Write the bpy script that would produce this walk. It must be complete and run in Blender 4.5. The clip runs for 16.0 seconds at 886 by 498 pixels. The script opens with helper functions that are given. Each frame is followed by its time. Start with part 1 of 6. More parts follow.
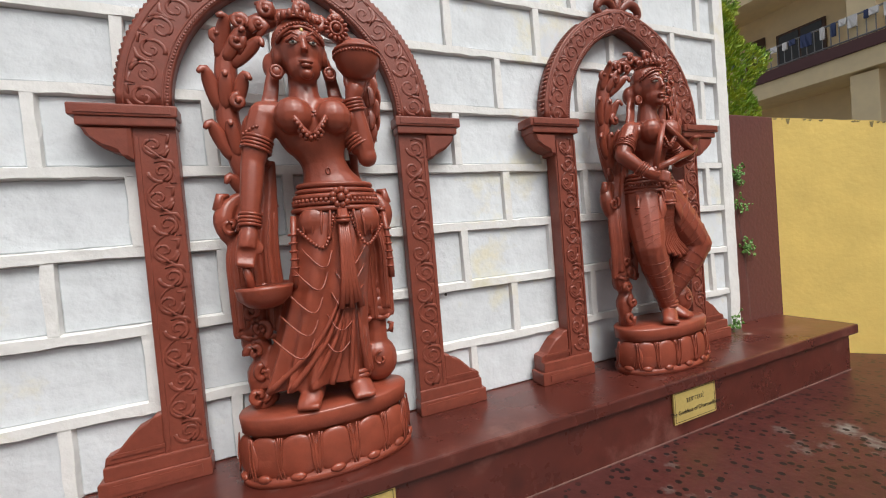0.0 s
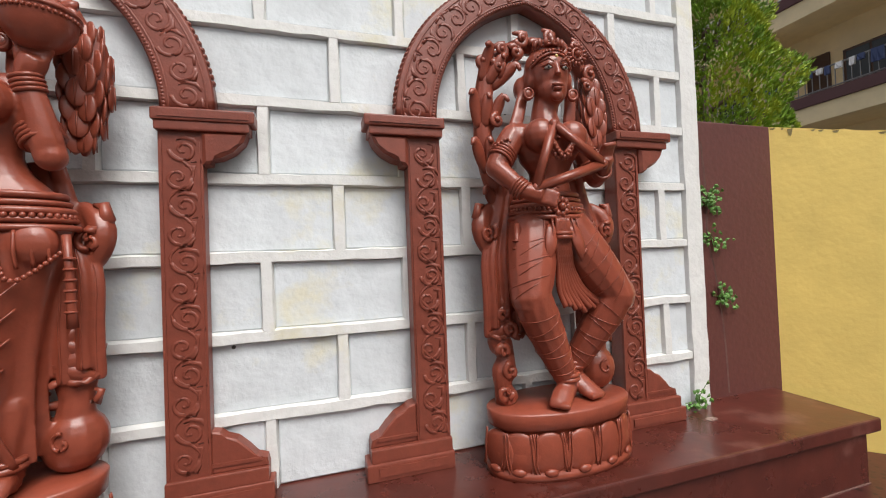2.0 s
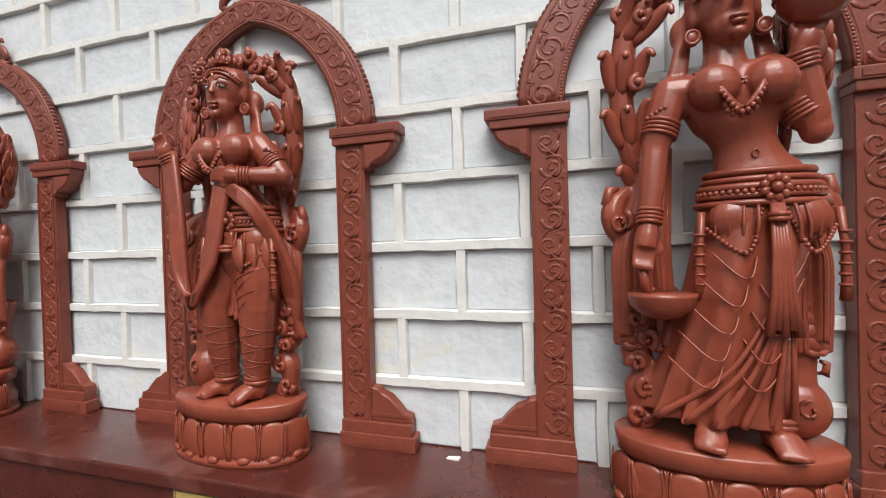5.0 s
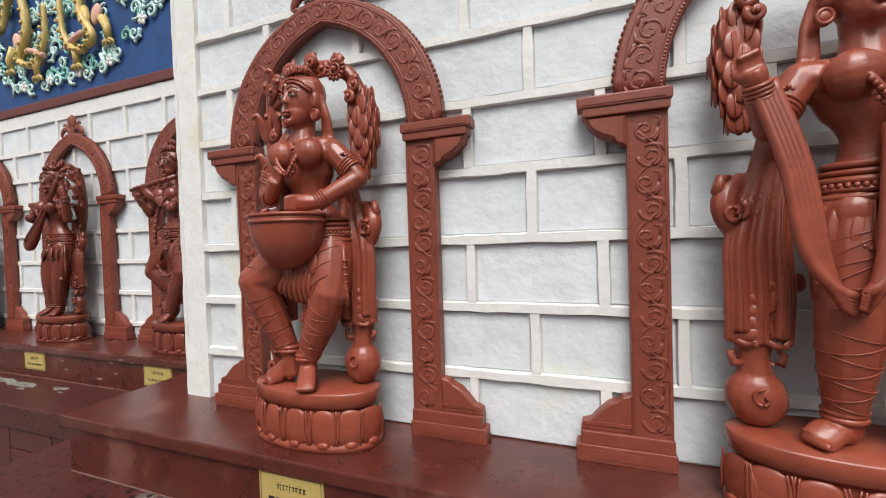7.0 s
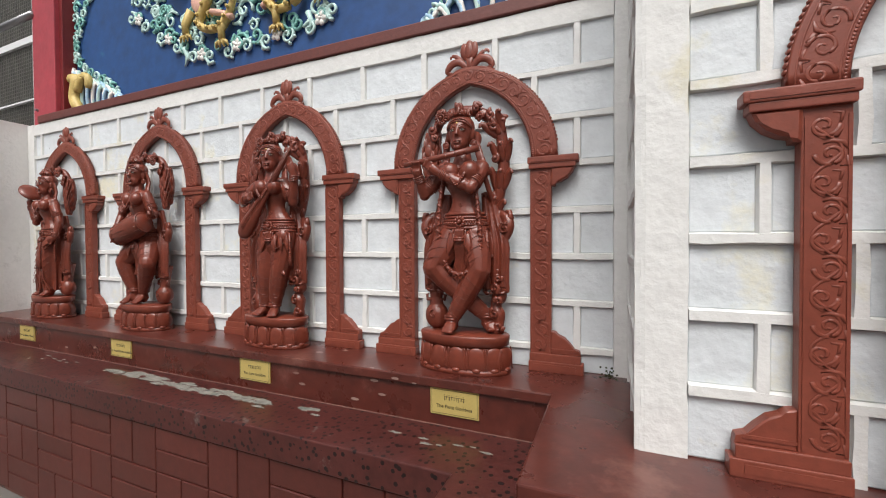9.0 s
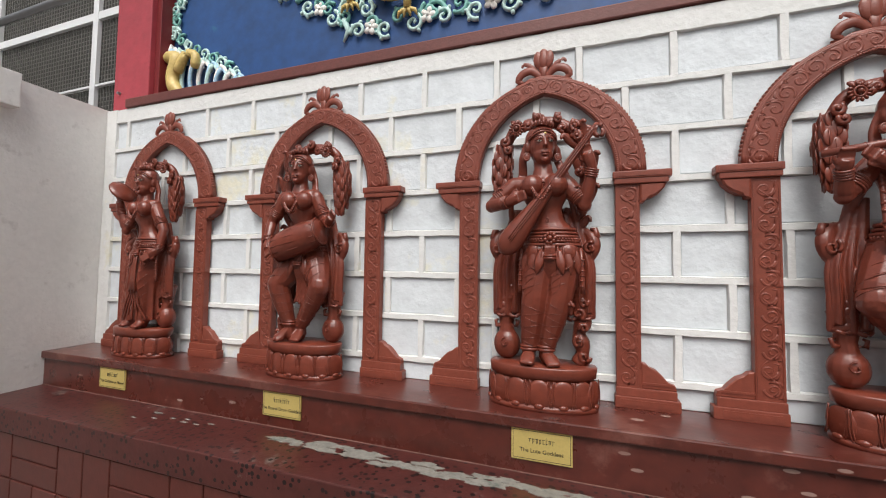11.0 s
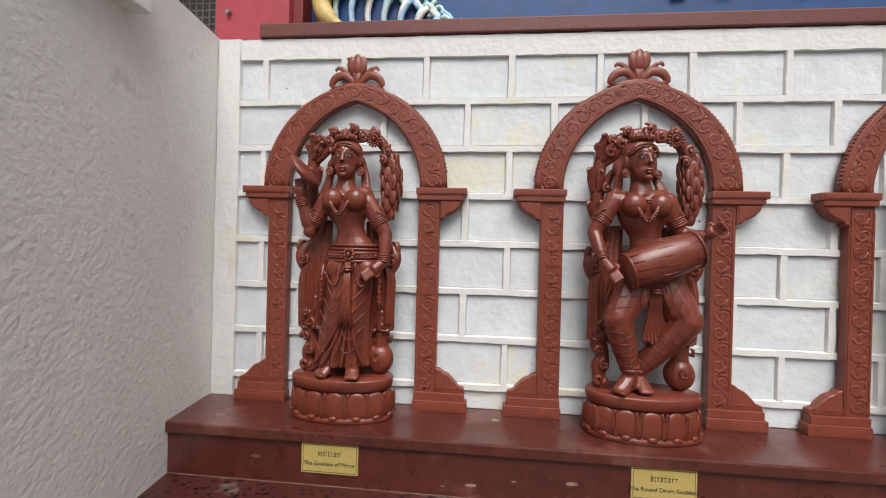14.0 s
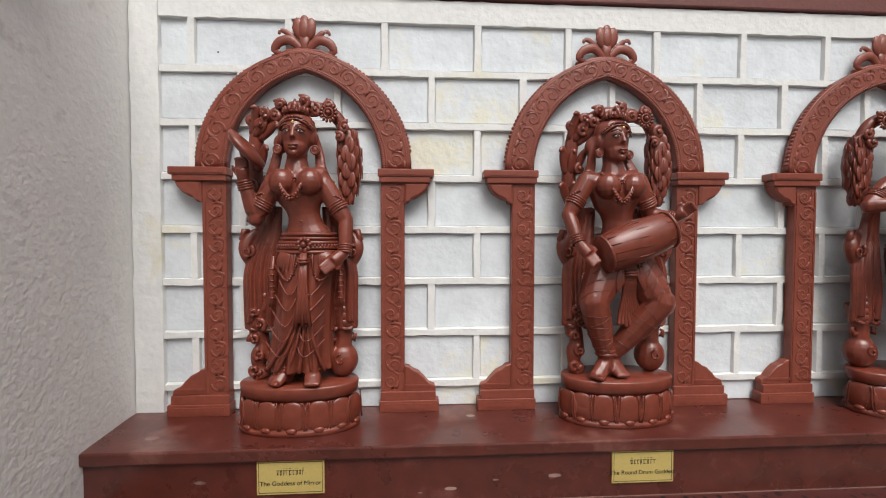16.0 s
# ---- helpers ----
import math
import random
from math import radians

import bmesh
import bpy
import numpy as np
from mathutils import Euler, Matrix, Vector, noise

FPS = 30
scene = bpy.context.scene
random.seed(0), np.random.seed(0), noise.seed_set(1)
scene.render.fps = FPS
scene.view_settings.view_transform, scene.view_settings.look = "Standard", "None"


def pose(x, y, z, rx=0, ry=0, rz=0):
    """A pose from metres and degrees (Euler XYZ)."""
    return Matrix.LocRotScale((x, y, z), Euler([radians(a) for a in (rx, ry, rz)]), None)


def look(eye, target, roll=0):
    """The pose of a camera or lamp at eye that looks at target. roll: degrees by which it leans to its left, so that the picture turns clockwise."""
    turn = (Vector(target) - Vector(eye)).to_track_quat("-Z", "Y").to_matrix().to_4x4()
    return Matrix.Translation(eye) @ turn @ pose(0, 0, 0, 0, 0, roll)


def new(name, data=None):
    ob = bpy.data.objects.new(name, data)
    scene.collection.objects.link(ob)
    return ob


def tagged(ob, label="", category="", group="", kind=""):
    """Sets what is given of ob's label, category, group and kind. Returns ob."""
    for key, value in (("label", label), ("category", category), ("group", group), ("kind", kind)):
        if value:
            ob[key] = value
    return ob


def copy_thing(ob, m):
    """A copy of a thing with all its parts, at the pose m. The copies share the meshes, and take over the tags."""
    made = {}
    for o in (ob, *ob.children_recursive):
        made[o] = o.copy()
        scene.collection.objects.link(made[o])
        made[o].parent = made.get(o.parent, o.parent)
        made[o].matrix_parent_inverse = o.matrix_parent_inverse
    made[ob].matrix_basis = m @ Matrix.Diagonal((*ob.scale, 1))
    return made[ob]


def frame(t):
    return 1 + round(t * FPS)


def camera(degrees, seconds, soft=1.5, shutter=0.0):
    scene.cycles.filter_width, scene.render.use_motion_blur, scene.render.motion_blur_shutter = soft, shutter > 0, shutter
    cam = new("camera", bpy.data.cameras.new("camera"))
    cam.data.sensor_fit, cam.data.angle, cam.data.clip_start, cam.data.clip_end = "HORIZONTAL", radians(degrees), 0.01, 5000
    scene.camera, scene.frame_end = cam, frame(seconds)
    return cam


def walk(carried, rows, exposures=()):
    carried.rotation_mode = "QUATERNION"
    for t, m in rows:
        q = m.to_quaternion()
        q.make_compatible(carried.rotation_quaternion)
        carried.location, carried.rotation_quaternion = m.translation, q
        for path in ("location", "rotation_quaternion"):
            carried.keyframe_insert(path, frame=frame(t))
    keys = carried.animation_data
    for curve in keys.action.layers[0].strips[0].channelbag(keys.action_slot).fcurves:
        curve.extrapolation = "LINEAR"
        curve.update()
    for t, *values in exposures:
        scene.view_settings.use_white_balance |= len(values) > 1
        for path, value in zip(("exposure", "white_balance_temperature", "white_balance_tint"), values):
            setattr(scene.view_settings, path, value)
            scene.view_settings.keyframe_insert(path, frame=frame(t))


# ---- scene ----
cam = camera(95.9, 16.0, soft=1.1)
PATH = [
    (0, (0.053, 0.014, 1.562), (0.834, 1.855, 1.501), -4.8),
    (0.5, (0.319, -0.086, 1.57), (1.04, 1.78, 1.571), -4.5),
    (1, (0.503, -0.086, 1.55), (1.201, 1.788, 1.57), -3.3),
    (1.5, (0.665, 0.047, 1.57), (1.333, 1.931, 1.61), -1.9),
    (2, (0.77, 0.133, 1.575), (1.362, 2.043, 1.61), -2.2),
    (2.5, (0.856, 0.152, 1.58), (1.263, 2.111, 1.603), -2.2),
    (3, (0.822, 0.135, 1.584), (0.971, 2.129, 1.581), -2.3),
    (3.5, (0.633, 0.074, 1.583), (0.58, 2.073, 1.566), -2.4),
    (4, (0.399, 0.056, 1.584), (0.179, 2.044, 1.572), -1.2),
    (4.5, (0.118, 0.115, 1.576), (-0.282, 2.074, 1.58), -1.2),
    (4.7, (0.001, 0.14, 1.592), (-0.463, 2.085, 1.582), -1.4),
    (6.8, (-1.372, 0.138, 1.585), (-2.054, 2.017, 1.542), -1.8),
    (7, (-1.527, 0.103, 1.589), (-2.223, 1.978, 1.548), -1.8),
    (7.5, (-1.896, 0.027, 1.601), (-2.641, 1.882, 1.559), -1.8),
    (8, (-2.273, 0.067, 1.568), (-3.052, 1.909, 1.543), -1.1),
    (8.5, (-2.661, 0.08, 1.545), (-3.474, 1.907, 1.526), -0.2),
    (9, (-3.084, 0.017, 1.584), (-3.869, 1.855, 1.549), -0.3),
    (9.5, (-3.491, 0.043, 1.558), (-4.248, 1.894, 1.554), -0.6),
    (9.7, (-3.662, 0.054, 1.577), (-4.407, 1.91, 1.595), -0.5),
    (11.8, (-5.26, 0.03, 1.538), (-5.842, 1.94, 1.653), 1.2),
    (12, (-5.425, 0.046, 1.567), (-5.961, 1.97, 1.682), 1.0),
    (12.5, (-5.799, 0.103, 1.566), (-6.2, 2.059, 1.674), 1.3),
    (13, (-6.155, 0.152, 1.601), (-6.438, 2.128, 1.724), 2.1),
    (13.5, (-6.474, 0.104, 1.677), (-6.68, 2.091, 1.769), 3.2),
    (14, (-6.599, 0.121, 1.702), (-6.786, 2.112, 1.696), 1.5),
    (14.5, (-6.654, 0.294, 1.716), (-6.805, 2.288, 1.708), -0.2),
    (15, (-6.686, 0.338, 1.712), (-6.791, 2.335, 1.698), 0.1),
    (15.5, (-6.711, 0.306, 1.684), (-6.747, 2.305, 1.643), 0.3),
    (16, (-6.711, 0.247, 1.692), (-6.599, 2.243, 1.634), 0.1),
]
walk(cam, [(t, look(eye, target, roll)) for t, eye, target, roll in PATH], exposures=[(0, 0.12), (9.5, 0.12), (14, 0.06), (16, 0.06)])

# ---- world and light: bright overcast sky ----
world = bpy.data.worlds.new("overcast_sky")
world.use_nodes = True
scene.world = world
wn = world.node_tree.nodes
wl = world.node_tree.links
sky = wn.new("ShaderNodeTexSky")
sky.sky_type = "NISHITA"
sky.sun_disc = False
sky.sun_elevation = radians(58)
sky.sun_rotation = radians(168)
sky.air_density, sky.dust_density, sky.ozone_density = 1.0, 6.0, 1.0
grey = wn.new("ShaderNodeHueSaturation")
grey.inputs["Saturation"].default_value = 0.25
wl.new(sky.outputs[0], grey.inputs["Color"])
wl.new(grey.outputs[0], wn["Background"].inputs[0])
wn["Background"].inputs[1].default_value = 0.118
sun = new("sun", bpy.data.lights.new("sun", "SUN"))
sun.data.energy, sun.data.angle, sun.data.color = 2.3, radians(34), (1.0, 0.97, 0.93)
sun.matrix_world = look((1.3, -6.0, 8.5), (0, 0, 0))

# ---- plan ----
LEDGE = 1.018            # top of the statue ledge
BENCH = 0.815            # top of the bench below it
YA, YB = 1.21, 1.82     # faces of the two white walls
XL, XS, XR = -7.80, -3.02, 2.069   # side wall, step between the walls, end of the near wall
EDGE_A, EDGE_B = 0.935, 1.525     # front edges of the ledge
BEN_A, BEN_B = 0.65, 1.23         # front edges of the bench
ARCH_A = (1.375, 0.145, -1.066, -2.318)
ARCH_B = (-3.707, -4.825, -5.981, -7.148)


# ---- materials ----
def material(name, colour, rough=0.6, metal=0.0, grain=60.0, vary=0.12, stain=None, stain_at=0.62, stain_scale=2.2,
             bump=0.15, bump_scale=90.0, coat=0.0, per_object=0.0, spec=0.5):
    m = bpy.data.materials.new(name)
    m.use_nodes = True
    n, l = m.node_tree.nodes, m.node_tree.links
    b = n["Principled BSDF"]
    geo = n.new("ShaderNodeTexCoord").outputs["Object"]
    world_pos = n.new("ShaderNodeNewGeometry").outputs["Position"]
    fine = n.new("ShaderNodeTexNoise")
    fine.inputs["Scale"].default_value, fine.inputs["Detail"].default_value = grain, 6
    l.new(world_pos, fine.inputs["Vector"])
    broad = n.new("ShaderNodeTexNoise")
    broad.inputs["Scale"].default_value, broad.inputs["Detail"].default_value = stain_scale, 8
    broad.inputs["Roughness"].default_value = 0.65
    l.new(world_pos, broad.inputs["Vector"])
    both = n.new("ShaderNodeMath")
    both.operation = "ADD"
    l.new(fine.outputs["Fac"], both.inputs[0])
    l.new(broad.outputs["Fac"], both.inputs[1])
    ramp = n.new("ShaderNodeMapRange")
    ramp.inputs["From Min"].default_value, ramp.inputs["From Max"].default_value = 0.6, 1.4
    ramp.inputs["To Min"].default_value, ramp.inputs["To Max"].default_value = 1 - vary, 1 + vary
    l.new(both.outputs[0], ramp.inputs["Value"])
    value = ramp.outputs[0]
    if per_object:
        info = n.new("ShaderNodeObjectInfo")
        r2 = n.new("ShaderNodeMapRange")
        r2.inputs["To Min"].default_value, r2.inputs["To Max"].default_value = 1 - per_object, 1 + per_object
        l.new(info.outputs["Random"], r2.inputs["Value"])
        mul = n.new("ShaderNodeMath")
        mul.operation = "MULTIPLY"
        l.new(value, mul.inputs[0])
        l.new(r2.outputs[0], mul.inputs[1])
        value = mul.outputs[0]
    tint = n.new("ShaderNodeMix")
    tint.data_type, tint.blend_type = "RGBA", "MULTIPLY"
    tint.inputs["Factor"].default_value = 1.0
    tint.inputs["A"].default_value = (*colour, 1)
    l.new(value, tint.inputs["B"])
    out = tint.outputs["Result"]
    if stain:
        mask = n.new("ShaderNodeMapRange")
        mask.inputs["From Min"].default_value, mask.inputs["From Max"].default_value = stain_at, stain_at + 0.09
        l.new(broad.outputs["Fac"], mask.inputs["Value"])
        mix = n.new("ShaderNodeMix")
        mix.data_type = "RGBA"
        mix.inputs["B"].default_value = (*stain, 1)
        l.new(mask.outputs[0], mix.inputs["Factor"])
        l.new(out, mix.inputs["A"])
        out = mix.outputs["Result"]
    l.new(out, b.inputs["Base Color"])
    rr = n.new("ShaderNodeMapRange")
    rr.inputs["To Min"].default_value, rr.inputs["To Max"].default_value = rough - 0.12, min(1, rough + 0.14)
    l.new(broad.outputs["Fac"], rr.inputs["Value"])
    l.new(rr.outputs[0], b.inputs["Roughness"])
    b.inputs["Metallic"].default_value = metal
    b.inputs["Coat Weight"].default_value = coat
    b.inputs["Coat Roughness"].default_value = 0.22
    b.inputs["Specular IOR Level"].default_value = spec
    if bump:
        relief = n.new("ShaderNodeTexNoise")
        relief.inputs["Scale"].default_value, relief.inputs["Detail"].default_value = bump_scale, 5
        l.new(world_pos, relief.inputs["Vector"])
        bp = n.new("ShaderNodeBump")
        bp.inputs["Strength"].default_value, bp.inputs["Distance"].default_value = bump, 0.006
        l.new(relief.outputs["Fac"], bp.inputs["Height"])
        l.new(bp.outputs[0], b.inputs["Normal"])
    return m


def add_spots(m, colour, scale, size, amount=0.5, stretch=(1, 1, 1)):
    """Dark flakes or chips of another colour, scattered over a material."""
    n, l = m.node_tree.nodes, m.node_tree.links
    b = n["Principled BSDF"]
    src = b.inputs["Base Color"].links[0].from_socket
    pos = n.new("ShaderNodeNewGeometry").outputs["Position"]
    mp = n.new("ShaderNodeMapping")
    mp.inputs["Scale"].default_value = stretch
    l.new(pos, mp.inputs["Vector"])
    v = n.new("ShaderNodeTexVoronoi")
    v.inputs["Scale"].default_value = scale
    l.new(mp.outputs[0], v.inputs["Vector"])
    near = n.new("ShaderNodeMath")
    near.operation = "LESS_THAN"
    near.inputs[1].default_value = size
    l.new(v.outputs["Distance"], near.inputs[0])
    patch = n.new("ShaderNodeTexNoise")
    patch.inputs["Scale"].default_value = 1.7
    l.new(pos, patch.inputs["Vector"])
    some = n.new("ShaderNodeMapRange")
    some.inputs["From Min"].default_value, some.inputs["From Max"].default_value = 1 - amount, 1 - amount + 0.12
    l.new(patch.outputs["Fac"], some.inputs["Value"])
    f = n.new("ShaderNodeMath")
    f.operation = "MULTIPLY"
    l.new(near.outputs[0], f.inputs[0])
    l.new(some.outputs[0], f.inputs[1])
    mix = n.new("ShaderNodeMix")
    mix.data_type = "RGBA"
    mix.inputs["B"].default_value = (*colour, 1)
    l.new(f.outputs[0], mix.inputs["Factor"])
    l.new(src, mix.inputs["A"])
    l.new(mix.outputs["Result"], b.inputs["Base Color"])
    return m


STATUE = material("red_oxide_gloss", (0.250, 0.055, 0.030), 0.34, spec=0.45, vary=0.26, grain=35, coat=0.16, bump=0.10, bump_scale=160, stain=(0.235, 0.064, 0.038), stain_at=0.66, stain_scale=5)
# the same red oxide with a darker base, for the far-wall statues
STATUE_FAR = material("darker_red_oxide_gloss", (0.160, 0.034, 0.019), 0.34, spec=0.45, vary=0.3, grain=35, coat=0.18, bump=0.10, bump_scale=160, stain=(0.19, 0.048, 0.030), stain_at=0.66, stain_scale=5)
FRAME = material("red_oxide_matt", (0.200, 0.048, 0.029), 0.42, spec=0.42, vary=0.2, grain=45, coat=0.08, bump=0.14, bump_scale=140, stain=(0.23, 0.07, 0.05), stain_at=0.64, stain_scale=6)
LEDGE_M = add_spots(material("maroon_floor_paint", (0.085, 0.019, 0.013), 0.28, vary=0.4, grain=18, coat=0.25, bump=0.08, bump_scale=34, stain=(0.16, 0.062, 0.048), stain_at=0.555, stain_scale=3.2), (0.30, 0.20, 0.17), 9, 0.12, 0.50, (0.6, 1, 2))
BENCH_M = add_spots(material("maroon_bench_paint", (0.07, 0.017, 0.014), 0.42, vary=0.32, grain=22, bump=0.10, bump_scale=60, stain=(0.17, 0.155, 0.14), stain_at=0.60, stain_scale=3.4), (0.008, 0.003, 0.003), 34, 0.30, 0.75)
TILE_M = material("maroon_brick_paint", (0.085, 0.019, 0.014), 0.4, vary=0.25, grain=25, bump=0.06, per_object=0.10, coat=0.1)
WHITE = material("white_rib_paint", (0.695, 0.695, 0.68), 0.7, vary=0.08, grain=26, bump=0.55, bump_scale=46, stain=(0.66, 0.63, 0.50), stain_at=0.61, stain_scale=2.0)
BLOCK = material("bluish_white_block_paint", (0.625, 0.66, 0.685), 0.7, vary=0.13, grain=14, bump=0.7, bump_scale=34, per_object=0.035, stain=(0.68, 0.66, 0.54), stain_at=0.585, stain_scale=1.9)
add_spots(BLOCK, (0.05, 0.05, 0.045), 7.0, 0.035, 0.55)
GREYWALL = material("grey_roughcast", (0.78, 0.765, 0.745), 0.85, vary=0.06, grain=30, bump=0.95, bump_scale=52, stain=(0.64, 0.62, 0.60), stain_at=0.6, stain_scale=6)
for node in GREYWALL.node_tree.nodes:
    if node.type == "BUMP":
        node.inputs["Distance"].default_value = 0.0045
YELLOW = material("yellow_wall_paint", (0.86, 0.63, 0.18), 0.75, vary=0.10, grain=8, bump=0.25, bump_scale=40, stain=(0.62, 0.44, 0.15), stain_at=0.64, stain_scale=2.4)
MAROONWALL = material("maroon_wall_paint", (0.10, 0.027, 0.022), 0.6, vary=0.18, bump=0.3, bump_scale=50)
BEAM = material("brown_red_beam_paint", (0.13, 0.035, 0.028), 0.55, vary=0.2, bump=0.2)
PILLAR = material("crimson_pillar_paint", (0.36, 0.045, 0.06), 0.6, vary=0.2, grain=14, bump=0.3, bump_scale=30, stain=(0.20, 0.02, 0.03), stain_at=0.66)
DARKRED = material("deep_red_paint", (0.16, 0.012, 0.014), 0.5, vary=0.15)
BLUE = material("blue_panel_paint", (0.014, 0.062, 0.20), 0.55, vary=0.25, grain=12, bump=0.2, bump_scale=25, stain=(0.03, 0.14, 0.24), stain_at=0.64, stain_scale=3)
CREAMTEAL = material("pale_teal_plaster", (0.50, 0.70, 0.66), 0.55, vary=0.15, bump=0.2)
TEAL = material("teal_plaster", (0.18, 0.42, 0.38), 0.55, vary=0.25, bump=0.2)
PALEBLUE = material("pale_blue_plaster", (0.36, 0.56, 0.72), 0.55, vary=0.25, bump=0.2)
OFFWHITE = material("offwhite_plaster", (0.78, 0.76, 0.72), 0.6, vary=0.12, bump=0.2)
GOLD = material("ochre_gold_paint", (0.58, 0.43, 0.15), 0.45, vary=0.25, bump=0.35, bump_scale=120)
PINK = material("pink_plaster", (0.66, 0.38, 0.30), 0.55, vary=0.2)
BRASS = material("brushed_brass_plate", (0.60, 0.47, 0.16), 0.45, metal=0.35, vary=0.1, grain=120, bump=0.03)
INK = material("black_engraving", (0.012, 0.011, 0.01), 0.5, vary=0.05, bump=0)
EYEWHITE = material("white_eye_paint", (0.46, 0.42, 0.37), 0.4, vary=0.02, bump=0)
BINDI = material("gold_dot_paint", (0.75, 0.55, 0.20), 0.35, vary=0.02, bump=0)
WHITEMETAL = material("white_metal_frame", (0.72, 0.73, 0.74), 0.4, vary=0.06, bump=0.05)
STEEL = material("dull_steel", (0.30, 0.30, 0.31), 0.35, metal=0.8, vary=0.1, bump=0.05)
MESHM = material("grey_wire_mesh", (0.20, 0.195, 0.18), 0.6, metal=0.3, vary=0.15)
# near-black colour standing in for the shade of the room behind the mesh
DARK = material("unlit_room_dark", (0.06, 0.058, 0.052), 0.8, vary=0.3, grain=6)
GROUND_M = material("grey_concrete_ground", (0.13, 0.12, 0.11), 0.85, vary=0.2, grain=9, bump=0.4, bump_scale=20)
HOUSE = material("cream_house_plaster", (0.86, 0.71, 0.46), 0.85, vary=0.08, grain=4, bump=0.2)
HOUSEBAND = material("plum_band_paint", (0.11, 0.05, 0.055), 0.7, vary=0.12)
WOOD = material("dark_brown_window_wood", (0.075, 0.035, 0.02), 0.5, vary=0.2)
GLASSM = material("dark_window_glass", (0.03, 0.032, 0.033), 0.12, vary=0.2, bump=0)
LEAF = material("cypress_foliage", (0.19, 0.33, 0.022), 0.6, vary=0.6, grain=7, bump=0, stain=(0.36, 0.43, 0.03), stain_at=0.46, stain_scale=3)
BARK = material("bark", (0.11, 0.075, 0.05), 0.9, vary=0.3, bump=0.8)
MOSS = material("dark_moss", (0.04, 0.05, 0.02), 0.9, vary=0.3)
IVY = material("bright_ivy_leaf", (0.10, 0.24, 0.04), 0.5, vary=0.35)
JOINT = material("dusty_joint", (0.16, 0.085, 0.07), 0.8, vary=0.4, grain=30)
MOULD = material("olive_mould", (0.22, 0.17, 0.07), 0.9, vary=0.4)
CLOTHS = [material("laundry_white", (0.7, 0.7, 0.72), 0.9), material("laundry_blue", (0.05, 0.07, 0.16), 0.9), material("laundry_red", (0.4, 0.05, 0.05), 0.9)]


